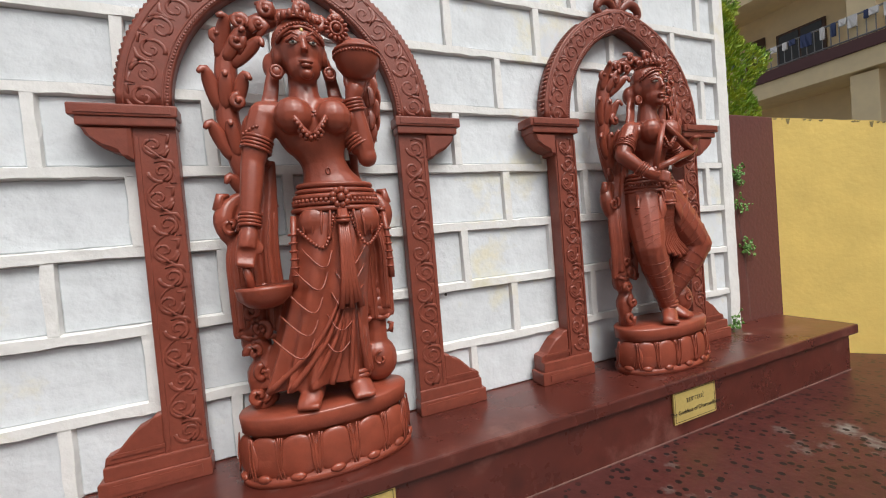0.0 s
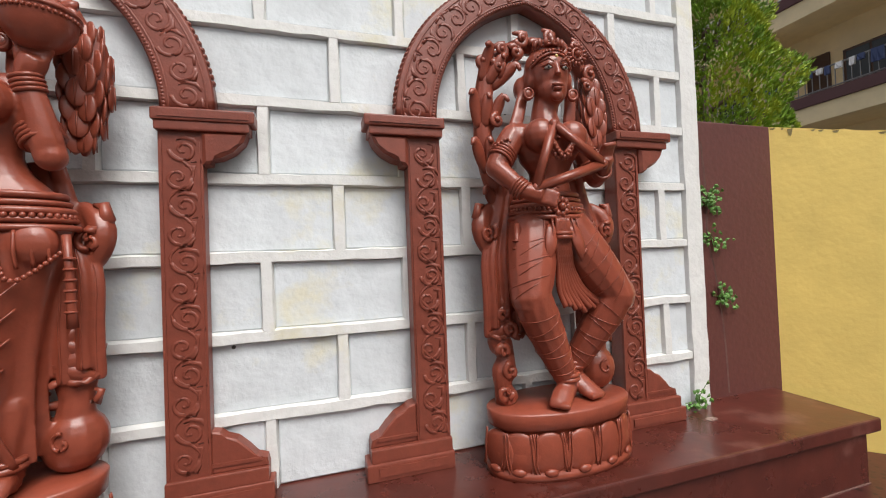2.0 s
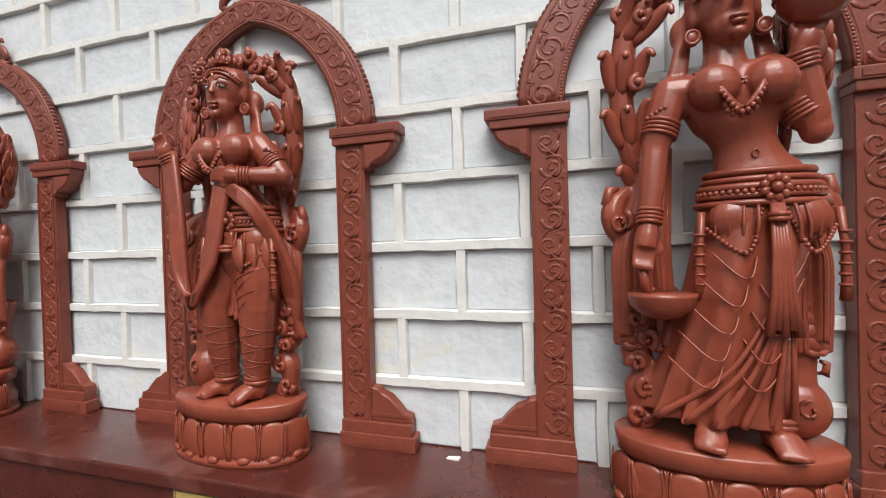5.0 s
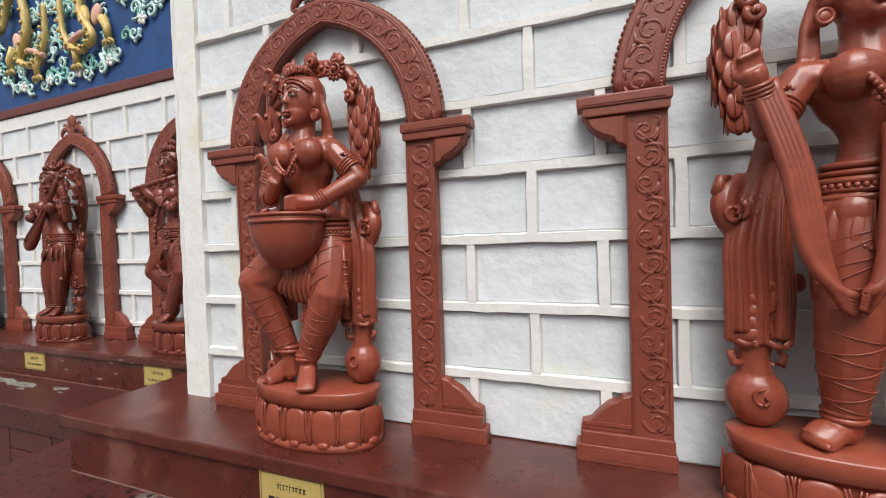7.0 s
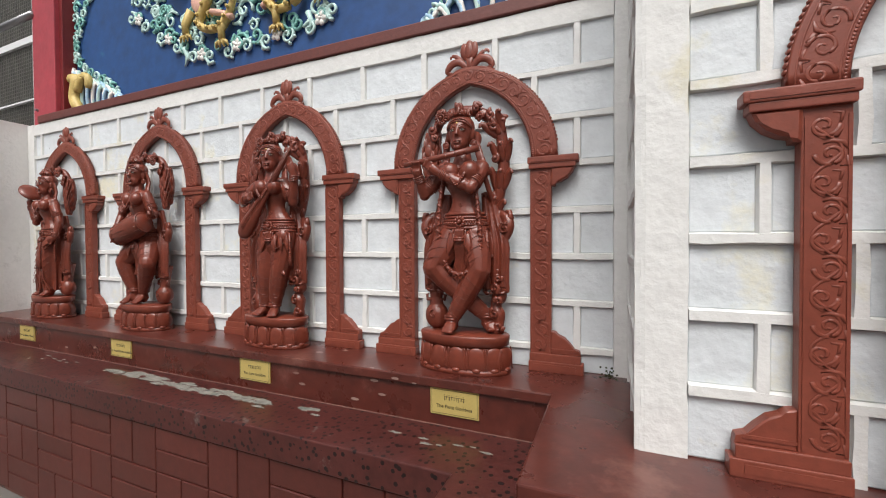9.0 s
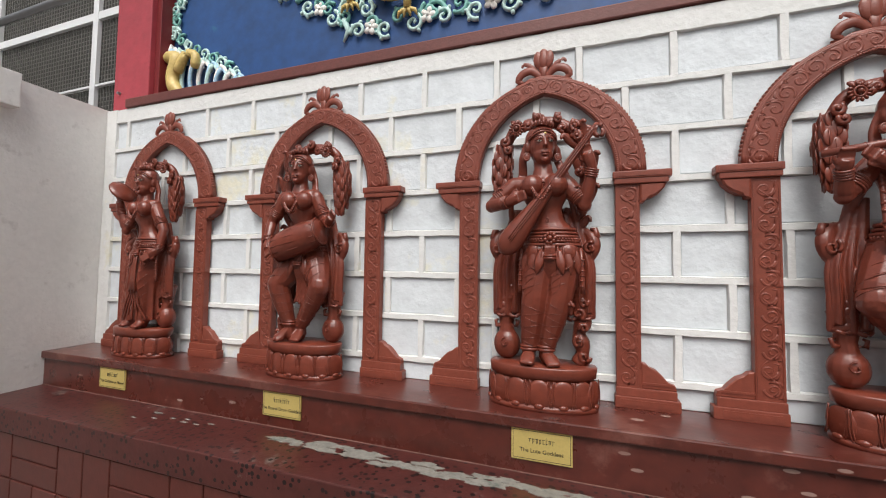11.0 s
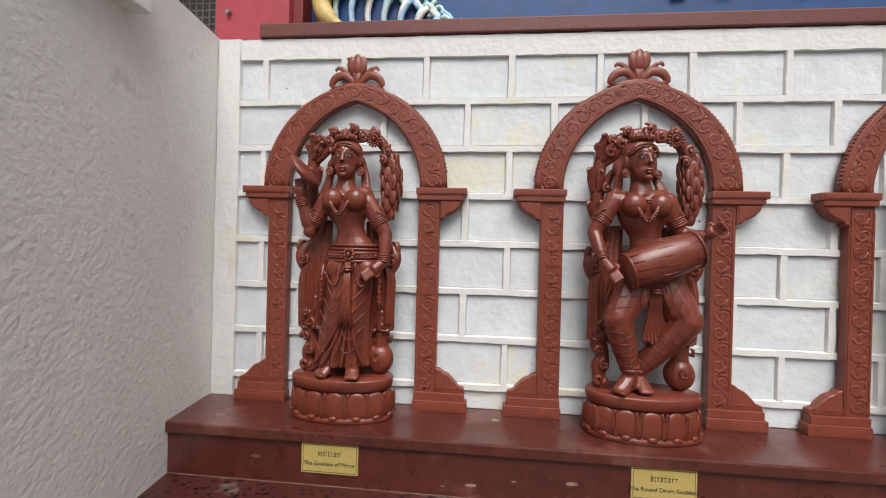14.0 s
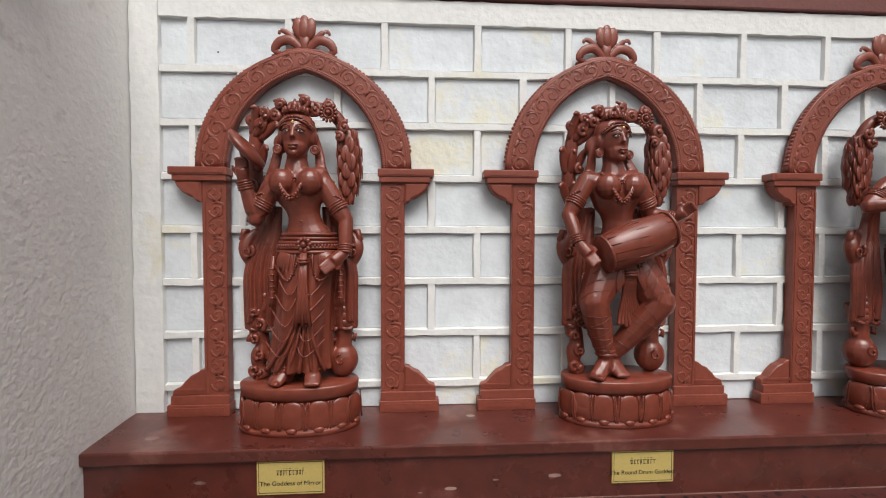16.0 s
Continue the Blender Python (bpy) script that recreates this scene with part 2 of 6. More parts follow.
# ---- mesh helpers ----
class Geo:
    """Collects closed shapes as vertices and faces, each with a material slot."""

    def __init__(self):
        self.v, self.f, self.m = [], [], []
        self.slot = 0

    def add(self, verts, faces):
        k = len(self.v)
        self.v.extend(tuple(p) for p in verts)
        self.f.extend(tuple(i + k for i in q) for q in faces)
        self.m.extend([self.slot] * len(faces))

    def box(self, x0, x1, y0, y1, z0, z1):
        p = [(x, y, z) for x in (x0, x1) for y in (y0, y1) for z in (z0, z1)]
        self.add(p, [(0, 1, 3, 2), (4, 6, 7, 5), (0, 4, 5, 1), (2, 3, 7, 6), (0, 2, 6, 4), (1, 5, 7, 3)])

    def slab(self, outline, y0, y1, bevel=0.0):
        """A flat shape in x and z, from y0 (back) to y1 (front), with a chamfered front edge."""
        n = len(outline)
        cx, cz = sum(p[0] for p in outline) / n, sum(p[1] for p in outline) / n
        s = 1 if y1 < y0 else -1
        rings = [[(x, y0, z) for x, z in outline], [(x, y1 + s * bevel, z) for x, z in outline]]
        if bevel:
            small = []
            for x, z in outline:
                d = math.hypot(x - cx, z - cz) or 1
                k = max(0.0, 1 - bevel / d)
                small.append((cx + (x - cx) * k, y1, cz + (z - cz) * k))
            rings.append(small)
        verts = [p for r in rings for p in r]
        faces = [tuple(range(n))[::-1], tuple(range((len(rings) - 1) * n, len(rings) * n))]
        for r in range(len(rings) - 1):
            for i in range(n):
                j = (i + 1) % n
                faces.append((r * n + i, r * n + j, (r + 1) * n + j, (r + 1) * n + i))
        self.add(verts, faces)

    def tube(self, pts, radii, sides=8, ref=(1, 0, 0), caps=True):
        """A tapered, bent tube; a radius may be a pair (along ref, across it)."""
        pts = [Vector(p) for p in pts]
        n = len(pts)
        if not isinstance(radii, (list, tuple)) or (len(radii) == 2 and n != 2):
            radii = [radii] * n
        verts, faces = [], []
        ref = Vector(ref)
        for i, p in enumerate(pts):
            t = (pts[min(i + 1, n - 1)] - pts[max(i - 1, 0)]).normalized()
            u = ref - ref.dot(t) * t
            if u.length < 0.25:
                u = Vector((0.2, 0.3, 1)) - Vector((0.2, 0.3, 1)).dot(t) * t
            u.normalize()
            w = t.cross(u)
            r = radii[i]
            a, b = r if isinstance(r, (list, tuple)) else (r, r)
            for k in range(sides):
                g = 2 * math.pi * k / sides
                verts.append(p + u * (a * math.cos(g)) + w * (b * math.sin(g)))
        for i in range(n - 1):
            for k in range(sides):
                j = (k + 1) % sides
                faces.append((i * sides + k, i * sides + j, (i + 1) * sides + j, (i + 1) * sides + k))
        if caps:
            faces.append(tuple(range(sides))[::-1])
            faces.append(tuple(range((n - 1) * sides, n * sides)))
        self.add(verts, faces)

    def ball(self, c, r, turn=(0, 0, 0), seg=12, rings=8):
        if not isinstance(r, (list, tuple)):
            r = (r, r, r)
        m = pose(*c, *turn)
        verts = [m @ Vector((0, 0, r[2]))]
        for i in range(1, rings):
            a = math.pi * i / rings
            for k in range(seg):
                g = 2 * math.pi * k / seg
                verts.append(m @ Vector((r[0] * math.sin(a) * math.cos(g), r[1] * math.sin(a) * math.sin(g), r[2] * math.cos(a))))
        verts.append(m @ Vector((0, 0, -r[2])))
        faces = [(0, 1 + k, 1 + (k + 1) % seg) for k in range(seg)]
        for i in range(rings - 2):
            for k in range(seg):
                j = (k + 1) % seg
                faces.append((1 + i * seg + k, 1 + (i + 1) * seg + k, 1 + (i + 1) * seg + j, 1 + i * seg + j))
        last, base = len(verts) - 1, 1 + (rings - 2) * seg
        faces += [(last, base + (k + 1) % seg, base + k) for k in range(seg)]
        self.add(verts, faces)

    def ring(self, c, rx, ry, thick, turn=(0, 0, 0), seg=20, sides=6, flat=1.0):
        m = pose(*c, *turn)
        pts = [m @ Vector((rx * math.cos(2 * math.pi * k / seg), ry * math.sin(2 * math.pi * k / seg), 0)) for k in range(seg)]
        axis = (m.to_3x3() @ Vector((0, 0, 1))).normalized()
        verts, faces = [], []
        centre = Vector(c)
        for p in pts:
            out = (p - centre).normalized()
            for s in range(sides):
                g = 2 * math.pi * s / sides
                verts.append(p + out * (thick * math.cos(g)) + axis * (thick * flat * math.sin(g)))
        for k in range(seg):
            for s in range(sides):
                a, b = (k + 1) % seg, (s + 1) % sides
                faces.append((k * sides + s, a * sides + s, a * sides + b, k * sides + b))
        self.add(verts, faces)

    def mesh(self, name, mats, smooth=True):
        me = bpy.data.meshes.new(name)
        me.from_pydata([tuple(p) for p in self.v], [], self.f)
        for m in mats:
            me.materials.append(m)
        me.polygons.foreach_set("material_index", self.m)
        if smooth:
            me.polygons.foreach_set("use_smooth", [True] * len(self.f))
        me.update()
        bm = bmesh.new()
        bm.from_mesh(me)
        bmesh.ops.recalc_face_normals(bm, faces=bm.faces)
        bm.to_mesh(me)
        bm.free()
        return me


def part(name, geo, mat, parent, label="", smooth=False):
    """Links a Geo (or a mesh) as one mesh object under a thing or under a part."""
    me = geo.mesh(name, mat if isinstance(mat, list) else [mat], smooth) if isinstance(geo, Geo) else geo
    ob = new(name, me)
    if parent is not None:
        ob.parent = parent
    if label:
        tagged(ob, label)
    return ob


def bevelled(x0, x1, y0, y1, z0, z1, bevel=0.004, seg=2):
    """A box with rounded edges, as a mesh."""
    bm = bmesh.new()
    bmesh.ops.create_cube(bm, size=1)
    for v in bm.verts:
        v.co = ((x0 + x1) / 2 + v.co.x * (x1 - x0), (y0 + y1) / 2 + v.co.y * (y1 - y0), (z0 + z1) / 2 + v.co.z * (z1 - z0))
    bmesh.ops.bevel(bm, geom=bm.edges[:], offset=bevel, segments=seg, profile=0.5, affect="EDGES")
    me = bpy.data.meshes.new("box")
    bm.to_mesh(me)
    bm.free()
    return me


def boxpart(name, mat, parent, x0, x1, y0, y1, z0, z1, bevel=0.004, label=""):
    me = bevelled(x0, x1, y0, y1, z0, z1, bevel)
    me.materials.append(mat)
    return part(name, me, mat, parent, label)


def empty(name, m=None):
    ob = new(name)
    ob.empty_display_size = 0.1
    if m is not None:
        ob.matrix_world = m
    return ob


def curve(pts, n=24):
    """A smooth line through the points."""
    out = []
    m = len(pts)
    for i in range(m - 1):
        p0, p1, p2, p3 = pts[max(i - 1, 0)], pts[i], pts[i + 1], pts[min(i + 2, m - 1)]
        k = max(2, n // (m - 1))
        for j in range(k):
            t = j / k
            out.append(tuple(0.5 * (2 * b + (c - a) * t + (2 * a - 5 * b + 4 * c - d) * t * t + (3 * b - a - 3 * c + d) * t ** 3) for a, b, c, d in zip(p0, p1, p2, p3)))
    out.append(tuple(pts[-1]))
    return out


def spiral(cx, cz, r, start, turns, n=26, sign=1, inner=0.18):
    """Points of a scroll that winds in to its centre."""
    out = []
    for i in range(n + 1):
        f = i / n
        a = start + sign * turns * 2 * math.pi * f
        q = r * (1 - f * (1 - inner))
        out.append((cx + q * math.cos(a), cz + q * math.sin(a)))
    return out


# ---- ground, ledge and bench ----
g = Geo()
g.box(-400, 400, -400, 400, -0.4, 0)
ground = part("ground", g, GROUND_M, None)
tagged(ground, "grey concrete ground reaching far off", "ground", kind="structure")


def ledge_slab(name, outline, z0, z1, mat, label, parent=None, bevel=0.006):
    """A slab with an outline in plan, with softened edges."""
    bm = bmesh.new()
    lo = [bm.verts.new((x, y, z0)) for x, y in outline]
    hi = [bm.verts.new((x, y, z1)) for x, y in outline]
    n = len(outline)
    bm.faces.new(hi)
    bm.faces.new(lo[::-1])
    for i in range(n):
        bm.faces.new((lo[i], lo[(i + 1) % n], hi[(i + 1) % n], hi[i]))
    bmesh.ops.recalc_face_normals(bm, faces=bm.faces)
    bmesh.ops.bevel(bm, geom=bm.edges[:], offset=bevel, segments=2, profile=0.5, affect="EDGES")
    me = bpy.data.meshes.new(name)
    bm.to_mesh(me)
    bm.free()
    me.materials.append(mat)
    ob = part(name, me, mat, parent)
    if label:
        tagged(ob, label, kind="structure")
    return ob


XE = XS - 0.275     # left end of the near ledge
XEND = 2.431        # right end of the near ledge
ledge = ledge_slab("ledge", [(XL, EDGE_B), (XE, EDGE_B), (XE, EDGE_A), (XEND, EDGE_A), (XEND, 1.30), (XS + 0.05, 1.30), (XS + 0.05, 1.9), (XL, 1.9)],
                   LEDGE - 0.042, LEDGE, LEDGE_M, "maroon painted ledge carrying the row of statues")
tagged(ledge, category="ledge")
o = 0.018
riser = ledge_slab("ledge_riser", [(XL, EDGE_B + o), (XE + o, EDGE_B + o), (XE + o, EDGE_A + o), (XEND - 0.04, EDGE_A + o), (XEND - 0.04, 1.28), (XS + 0.05, 1.28), (XS + 0.05, 1.88), (XL, 1.88)],
                   BENCH - 0.02, LEDGE - 0.043, LEDGE_M, "maroon painted riser below the ledge", bevel=0.003)
tagged(riser, category="ledge")
g = Geo()
g.box(XL, XE + o, EDGE_B + o - 0.004, EDGE_B + o + 0.004, BENCH - 0.004, BENCH + 0.002)
g.box(XE + o - 0.004, XE + o + 0.004, EDGE_A + o, EDGE_B + o - 0.0045, BENCH - 0.004, BENCH + 0.002)
g.box(XE + o + 0.0045, XEND - 0.04, EDGE_A + o - 0.004, EDGE_A + o + 0.004, BENCH - 0.004, BENCH + 0.002)
part("joint_line", g, JOINT, riser, "pale cement joint line")
XBE = XE - 0.285
bench = ledge_slab("bench", [(XL, BEN_B), (XBE, BEN_B), (XBE, BEN_A), (4.6, BEN_A - 0.25), (4.6, 0.85), (2.81, 0.895), (2.49, 1.225), (2.49, 1.35), (XS + 0.05, 1.35), (XS + 0.05, 1.86), (XL, 1.86)],
                   BENCH - 0.12, BENCH, BENCH_M, "worn maroon bench top with peeled paint")
tagged(bench, category="bench")
PEEL = material("bare_cement", (0.20, 0.19, 0.165), 0.8, vary=0.35, grain=40, bump=0.3, bump_scale=90, stain=(0.12, 0.13, 0.11), stain_at=0.55, stain_scale=9)
rnd = random.Random(77)


def peeled(x0, x1, y0, y1, count, size):
    """A ragged streak of flakes where the paint has come off."""
    g = Geo()
    for i in range(count):
        f = (i + rnd.random()) / count
        cx, cy = x0 + (x1 - x0) * f, y0 + (y1 - y0) * f + rnd.gauss(0, 0.018)
        r = size * rnd.uniform(0.45, 1.25)
        m = 14
        ring = []
        for k in range(m):
            a = 2 * math.pi * k / m
            q = r * rnd.uniform(0.55, 1.25)
            ring.append((cx + 1.9 * q * math.cos(a), cy + 0.55 * q * math.sin(a)))
        z = BENCH + 0.0012 + 0.0004 * (i % 5)
        g.add([(x, y, z) for x, y in ring] + [(x, y, BENCH - 0.002) for x, y in ring],
              [tuple(range(m))] + [(k + m, (k + 1) % m + m, (k + 1) % m, k) for k in range(m)])
    part("peeled_patch", g, PEEL, bench, "bare grey cement where the paint peeled off")


PY = EDGE_B + o - 0.30 * (EDGE_B + o - BEN_B)
peeled(-5.90, -4.60, PY, PY - 0.02, 46, 0.034)
peeled(-4.42, -4.30, PY, PY, 5, 0.022)
peeled(-6.75, -6.25, PY - 0.03, PY, 8, 0.013)
peeled(-3.95, -3.45, PY - 0.02, PY - 0.06, 8, 0.014)
base = ledge_slab("bench_wall", [(XL, BEN_B + 0.025), (XBE + 0.025, BEN_B + 0.025), (XBE + 0.025, BEN_A + 0.025), (4.6, BEN_A - 0.22), (4.6, 0.83), (2.79, 0.875), (2.47, 1.205), (2.47, 1.33), (XS + 0.05, 1.33), (XS + 0.05, 1.84), (XL, 1.84)],
                  0.0, BENCH - 0.121, LEDGE_M, "maroon bench wall faced with basket-weave bricks", bevel=0.003)
tagged(base, category="wall")


# ---- white block walls ----
def ribbon(x0, x1, z0, z1, front, depth, seed, vertical=False):
    """A hand-plastered rib with slightly wavy edges."""
    rnd = random.Random(seed)
    length = (z1 - z0) if vertical else (x1 - x0)
    n = max(2, int(length / 0.045))
    gg = Geo()
    verts, faces = [], []
    for i in range(n + 1):
        f = i / n
        j = [rnd.uniform(-0.0022, 0.0022) for _ in range(4)]
        if vertical:
            z = z0 + (z1 - z0) * f
            row = [(x0 - 0.002 + j[0], front + depth, z), (x0 + 0.003 + j[1], front + j[3] * 0.5, z), (x1 - 0.003 + j[2], front + j[3] * 0.5, z), (x1 + 0.002 + j[0], front + depth, z)]
        else:
            x = x0 + (x1 - x0) * f
            row = [(x, front + depth, z0 - 0.002 + j[0]), (x, front + j[3] * 0.5, z0 + 0.003 + j[1]), (x, front + j[3] * 0.5, z1 - 0.004 + j[2]), (x, front + depth, z1 + 0.002 + j[0])]
        verts += row
    for i in range(n):
        for k in range(3):
            faces.append((i * 4 + k, i * 4 + k + 1, i * 4 + 5 + k, i * 4 + 4 + k))
        faces.append((i * 4 + 3, i * 4, i * 4 + 4, i * 4 + 7))
    faces += [(0, 1, 2, 3), (n * 4 + 3, n * 4 + 2, n * 4 + 1, n * 4)]
    gg.add(verts, faces)
    return gg


PANEL_MESH = {}


def block_mesh(w, h):
    key = (round(w, 2), round(h, 2))
    if key not in PANEL_MESH:
        me = bevelled(-w / 2, w / 2, -0.006, 0.006, -h / 2, h / 2, 0.003, 1)
        me.materials.append(BLOCK)
        PANEL_MESH[key] = me
    return PANEL_MESH[key]


def block_wall(name, label, x0, x1, lo, hi, y, thick, first_top, pitch, rows, shift, step, turn=None, top=3.2):
    """A white wall of recessed blocks between raised ribs; x runs along it, y is its face. turn: a pose for the whole wall."""
    body = Geo()
    body.box(x0, x1, y + 0.020, y + thick, LEDGE - 0.30, top)
    wall = part(name, body, WHITE, None)
    tagged(wall, label, "wall", kind="structure")
    rib = 0.031
    rnd = random.Random(name)
    part("side_band", ribbon(x0, lo, LEDGE - 0.01, top, y, 0.026, name + "l", True), WHITE, wall)
    part("side_band", ribbon(hi, x1, LEDGE - 0.01, top, y, 0.026, name + "r", True), WHITE, wall)
    for r in range(rows):
        ztop = first_top - r * pitch
        zlo = max(ztop - pitch + rib, LEDGE)
        if r == 0:
            part("top_band", ribbon(lo, hi, ztop, top, y, 0.026, name + "t"), WHITE, wall)
        if ztop - pitch > LEDGE - 0.02:
            part("rib", ribbon(lo, hi, ztop - pitch, ztop - pitch + rib, y, 0.026, name + str(r)), WHITE, wall)
        start = shift + (step / 2 if r % 2 else 0.0)
        k0 = math.floor((lo - start) / step)
        xs = [start + k * step for k in range(k0, k0 + int((hi - lo) / step) + 3)]
        edges = [lo] + [q for q in xs if lo + 0.05 < q < hi - 0.04] + [hi]
        for a, b in zip(edges[:-1], edges[1:]):
            right = b - (rib if b != hi else 0)
            w, h = right - a, ztop - zlo
            if h < 0.03 or w < 0.02:
                continue
            p = part("block", block_mesh(w, h), BLOCK, wall)
            p.matrix_basis = pose((a + right) / 2, y + 0.020 + rnd.uniform(-0.002, 0.002), (ztop + zlo) / 2, rnd.uniform(-0.4, 0.4), 0, rnd.uniform(-0.3, 0.3))
            if b != hi:
                v = part("rib", ribbon(b - rib, b, zlo - 0.004, ztop + 0.004, y + 0.001, 0.025, name + str(r) + str(round(b, 2)), True), WHITE, wall)
    if turn is not None:
        wall.matrix_world = turn
    return wall


NROW = 12
wall_a = block_wall("wall_near", "white-painted block wall with raised joints", XS, XR, XS + 0.115, XR - 0.075, YA, 0.62, 1.574 + 8 * 0.195, 0.195, NROW, 0.838 - (0.1785 if (9 - 2) % 2 else 0), 0.357, top=3.3)
wall_b = block_wall("wall_far", "white-painted block wall with raised joints below the mural", XL, XS, XL + 0.11, XS - 0.065, YB, 0.2, 2.516, 0.2025, 8, -6.472, 0.362, top=2.612)
side_len = YB - YA
wall_s = block_wall("wall_return", "white-painted return between the two block walls", 0, side_len, 0.045, side_len - 0.04, 0, 0.05, 2.516, 0.2025, 8, 0.16, 0.372, top=2.75)
wall_s.matrix_world = pose(XS - 0.012, YB, 0, 0, 0, -90)


# ---- carved arch frames ----
def vine(geo, cells, half, y, r, flip=1):
    """A running vine of scrolls up a strip; cells: list of (x, z, heading) centres, half: scroll radius."""
    for i, (x, z, ang) in enumerate(cells):
        s = flip if i % 2 else -flip
        c, d = math.cos(ang), math.sin(ang)
        pts = spiral(0, 0, half, math.pi * (0.5 if s > 0 else 1.5), 1.35, 22, s, 0.12)
        geo.tube([(x + a * c - b * d, y, z + a * d + b * c) for a, b in pts], [r * (1 - 0.45 * k / 22) for k in range(23)], 5)
        leaf = [(half * 0.3 * s, -half * 1.1), (half * 0.9 * s, -half * 0.75), (half * 1.05 * s, -half * 0.1), (half * 0.8 * s, half * 0.45)]
        geo.tube([(x + a * c - b * d, y, z + a * d + b * c) for a, b in leaf], [r * 0.5, r * 1.1, r * 0.9, r * 0.3], 5)
        leaf = [(-half * 0.2 * s, -half * 1.0), (-half * 0.95 * s, -half * 1.15), (-half * 1.0 * s, -half * 0.55)]
        geo.tube([(x + a * c - b * d, y, z + a * d + b * c) for a, b in leaf], [r * 0.6, r, r * 0.3], 5)


def outline_arch(kind, n=40):
    """Half-way round the arch from right to left: pointed a little at the crown."""
    hw, rise = (0.402, 0.445) if kind == "outer" else (0.288, 0.368)
    c = (rise * rise - hw * hw) / (2 * hw)
    end = math.acos(c / (hw + c))
    right = [(-c + (hw + c) * math.cos(end * i / (n // 2)), 0.933 + (hw + c) * math.sin(end * i / (n // 2))) for i in range(n // 2 + 1)]
    return right + [(-x, z) for x, z in right[-2::-1]]


def arch_frame():
    top = empty("arch_frame")
    for s in (-1, 1):
        pier = boxpart("pier", FRAME, top, min(s * 0.285, s * 0.375), max(s * 0.285, s * 0.375), -0.072, 0.004, 0.07, 0.89, 0.004)
        border = Geo()
        for x in (0.290, 0.366):
            border.box(s * x - 0.0035, s * x + 0.0035, -0.077, -0.07, 0.085, 0.86)
        part("border_fillet", border, FRAME, pier)
        carving = Geo()
        vine(carving, [(s * (0.329 + (0.006 if i % 2 else -0.006)), 0.118 + i * 0.0655, math.pi / 2) for i in range(12)], 0.0285, -0.0725, 0.0055, s)
        stem = [(s * 0.329 + 0.026 * math.sin(math.pi * (k / 6.0)), -0.073, 0.095 + 0.0655 * k / 6.0) for k in range(69)]
        carving.tube(stem, 0.0034, 5)
        part("carved_scrollwork", carving, FRAME, pier, smooth=True)
        a, b = (0.279, 0.508)
        basis = boxpart("pier_base", FRAME, top, min(s * a, s * b), max(s * a, s * b), -0.094, 0.004, 0, 0.044, 0.004)
        boxpart("base_step", FRAME, basis, min(s * (a + .004), s * (b - .012)), max(s * (a + .004), s * (b - .012)), -0.086, 0.004, 0.043, 0.078, 0.004)
        g = Geo()
        g.box(min(s * (a + .02), s * (b - .03)), max(s * (a + .02), s * (b - .03)), -0.0985, -0.09, 0.012, 0.034)
        part("base_panel", g, FRAME, basis)
        g = Geo()
        prof = [(0.374, 0.077), (0.496, 0.077), (0.492, 0.096), (0.470, 0.104), (0.452, 0.126), (0.428, 0.150), (0.404, 0.160), (0.392, 0.172), (0.374, 0.176)]
        prof = [(s * x, z) for x, z in prof]
        g.slab(prof, 0.004, -0.066, 0.006)
        g.slab([(s * 0.374, 0.093), (s * 0.482, 0.093), (s * 0.478, 0.102), (s * 0.374, 0.102)], 0.0, -0.072, 0.003)
        part("foot_bracket", g, FRAME, top)
        cap = boxpart("capital", FRAME, top, min(s * 0.276, s * 0.488), max(s * 0.276, s * 0.488), -0.106, 0.004, 0.904, 0.933, 0.004)
        boxpart("capital_band", FRAME, cap, min(s * 0.281, s * 0.476), max(s * 0.281, s * 0.476), -0.098, 0.004, 0.882, 0.905, 0.004)
        g = Geo()
        prof = [(0.374, 0.883), (0.470, 0.883), (0.462, 0.862), (0.440, 0.838), (0.412, 0.822), (0.392, 0.818), (0.390, 0.806), (0.374, 0.804)]
        g.slab([(s * x, z) for x, z in prof], 0.004, -0.090, 0.012)
        part("capital_bracket", g, FRAME, cap)
        g = Geo()
        g.box(min(s * .29, s * .475), max(s * .29, s * .475), -0.110, -0.1, 0.911, 0.926)
        part("capital_panel", g, FRAME, cap)
    outer, inner = outline_arch("outer"), outline_arch("inner")
    n = len(outer)
    g = Geo()
    layers = [(0.0, 0.0, 0.004), (0.0, 0.0, -0.058), (0.006, 0.006, -0.063)]
    verts, faces = [], []
    for i in range(n):
        (ox, oz), (ix, iz) = outer[i], inner[i]
        dx, dz = ix - ox, iz - oz
        d = math.hypot(dx, dz)
        for a, b, y in layers:
            verts.append((ox + dx * a / d, y, oz + dz * a / d))
        for a, b, y in layers[::-1]:
            verts.append((ix - dx * b / d, y, iz - dz * b / d))
    w = 6
    for i in range(n - 1):
        for k in range(w):
            faces.append((i * w + k, i * w + (k + 1) % w, (i + 1) * w + (k + 1) % w, (i + 1) * w + k))
    faces += [tuple(range(w)), tuple(range((n - 1) * w, n * w))[::-1]]
    g.add(verts, faces)
    ring = part("arch_ring", g, FRAME, top)
    ring.modifiers.new("edge", "WEIGHTED_NORMAL")
    ropes, beads, cells = (Geo(), Geo()), Geo(), []
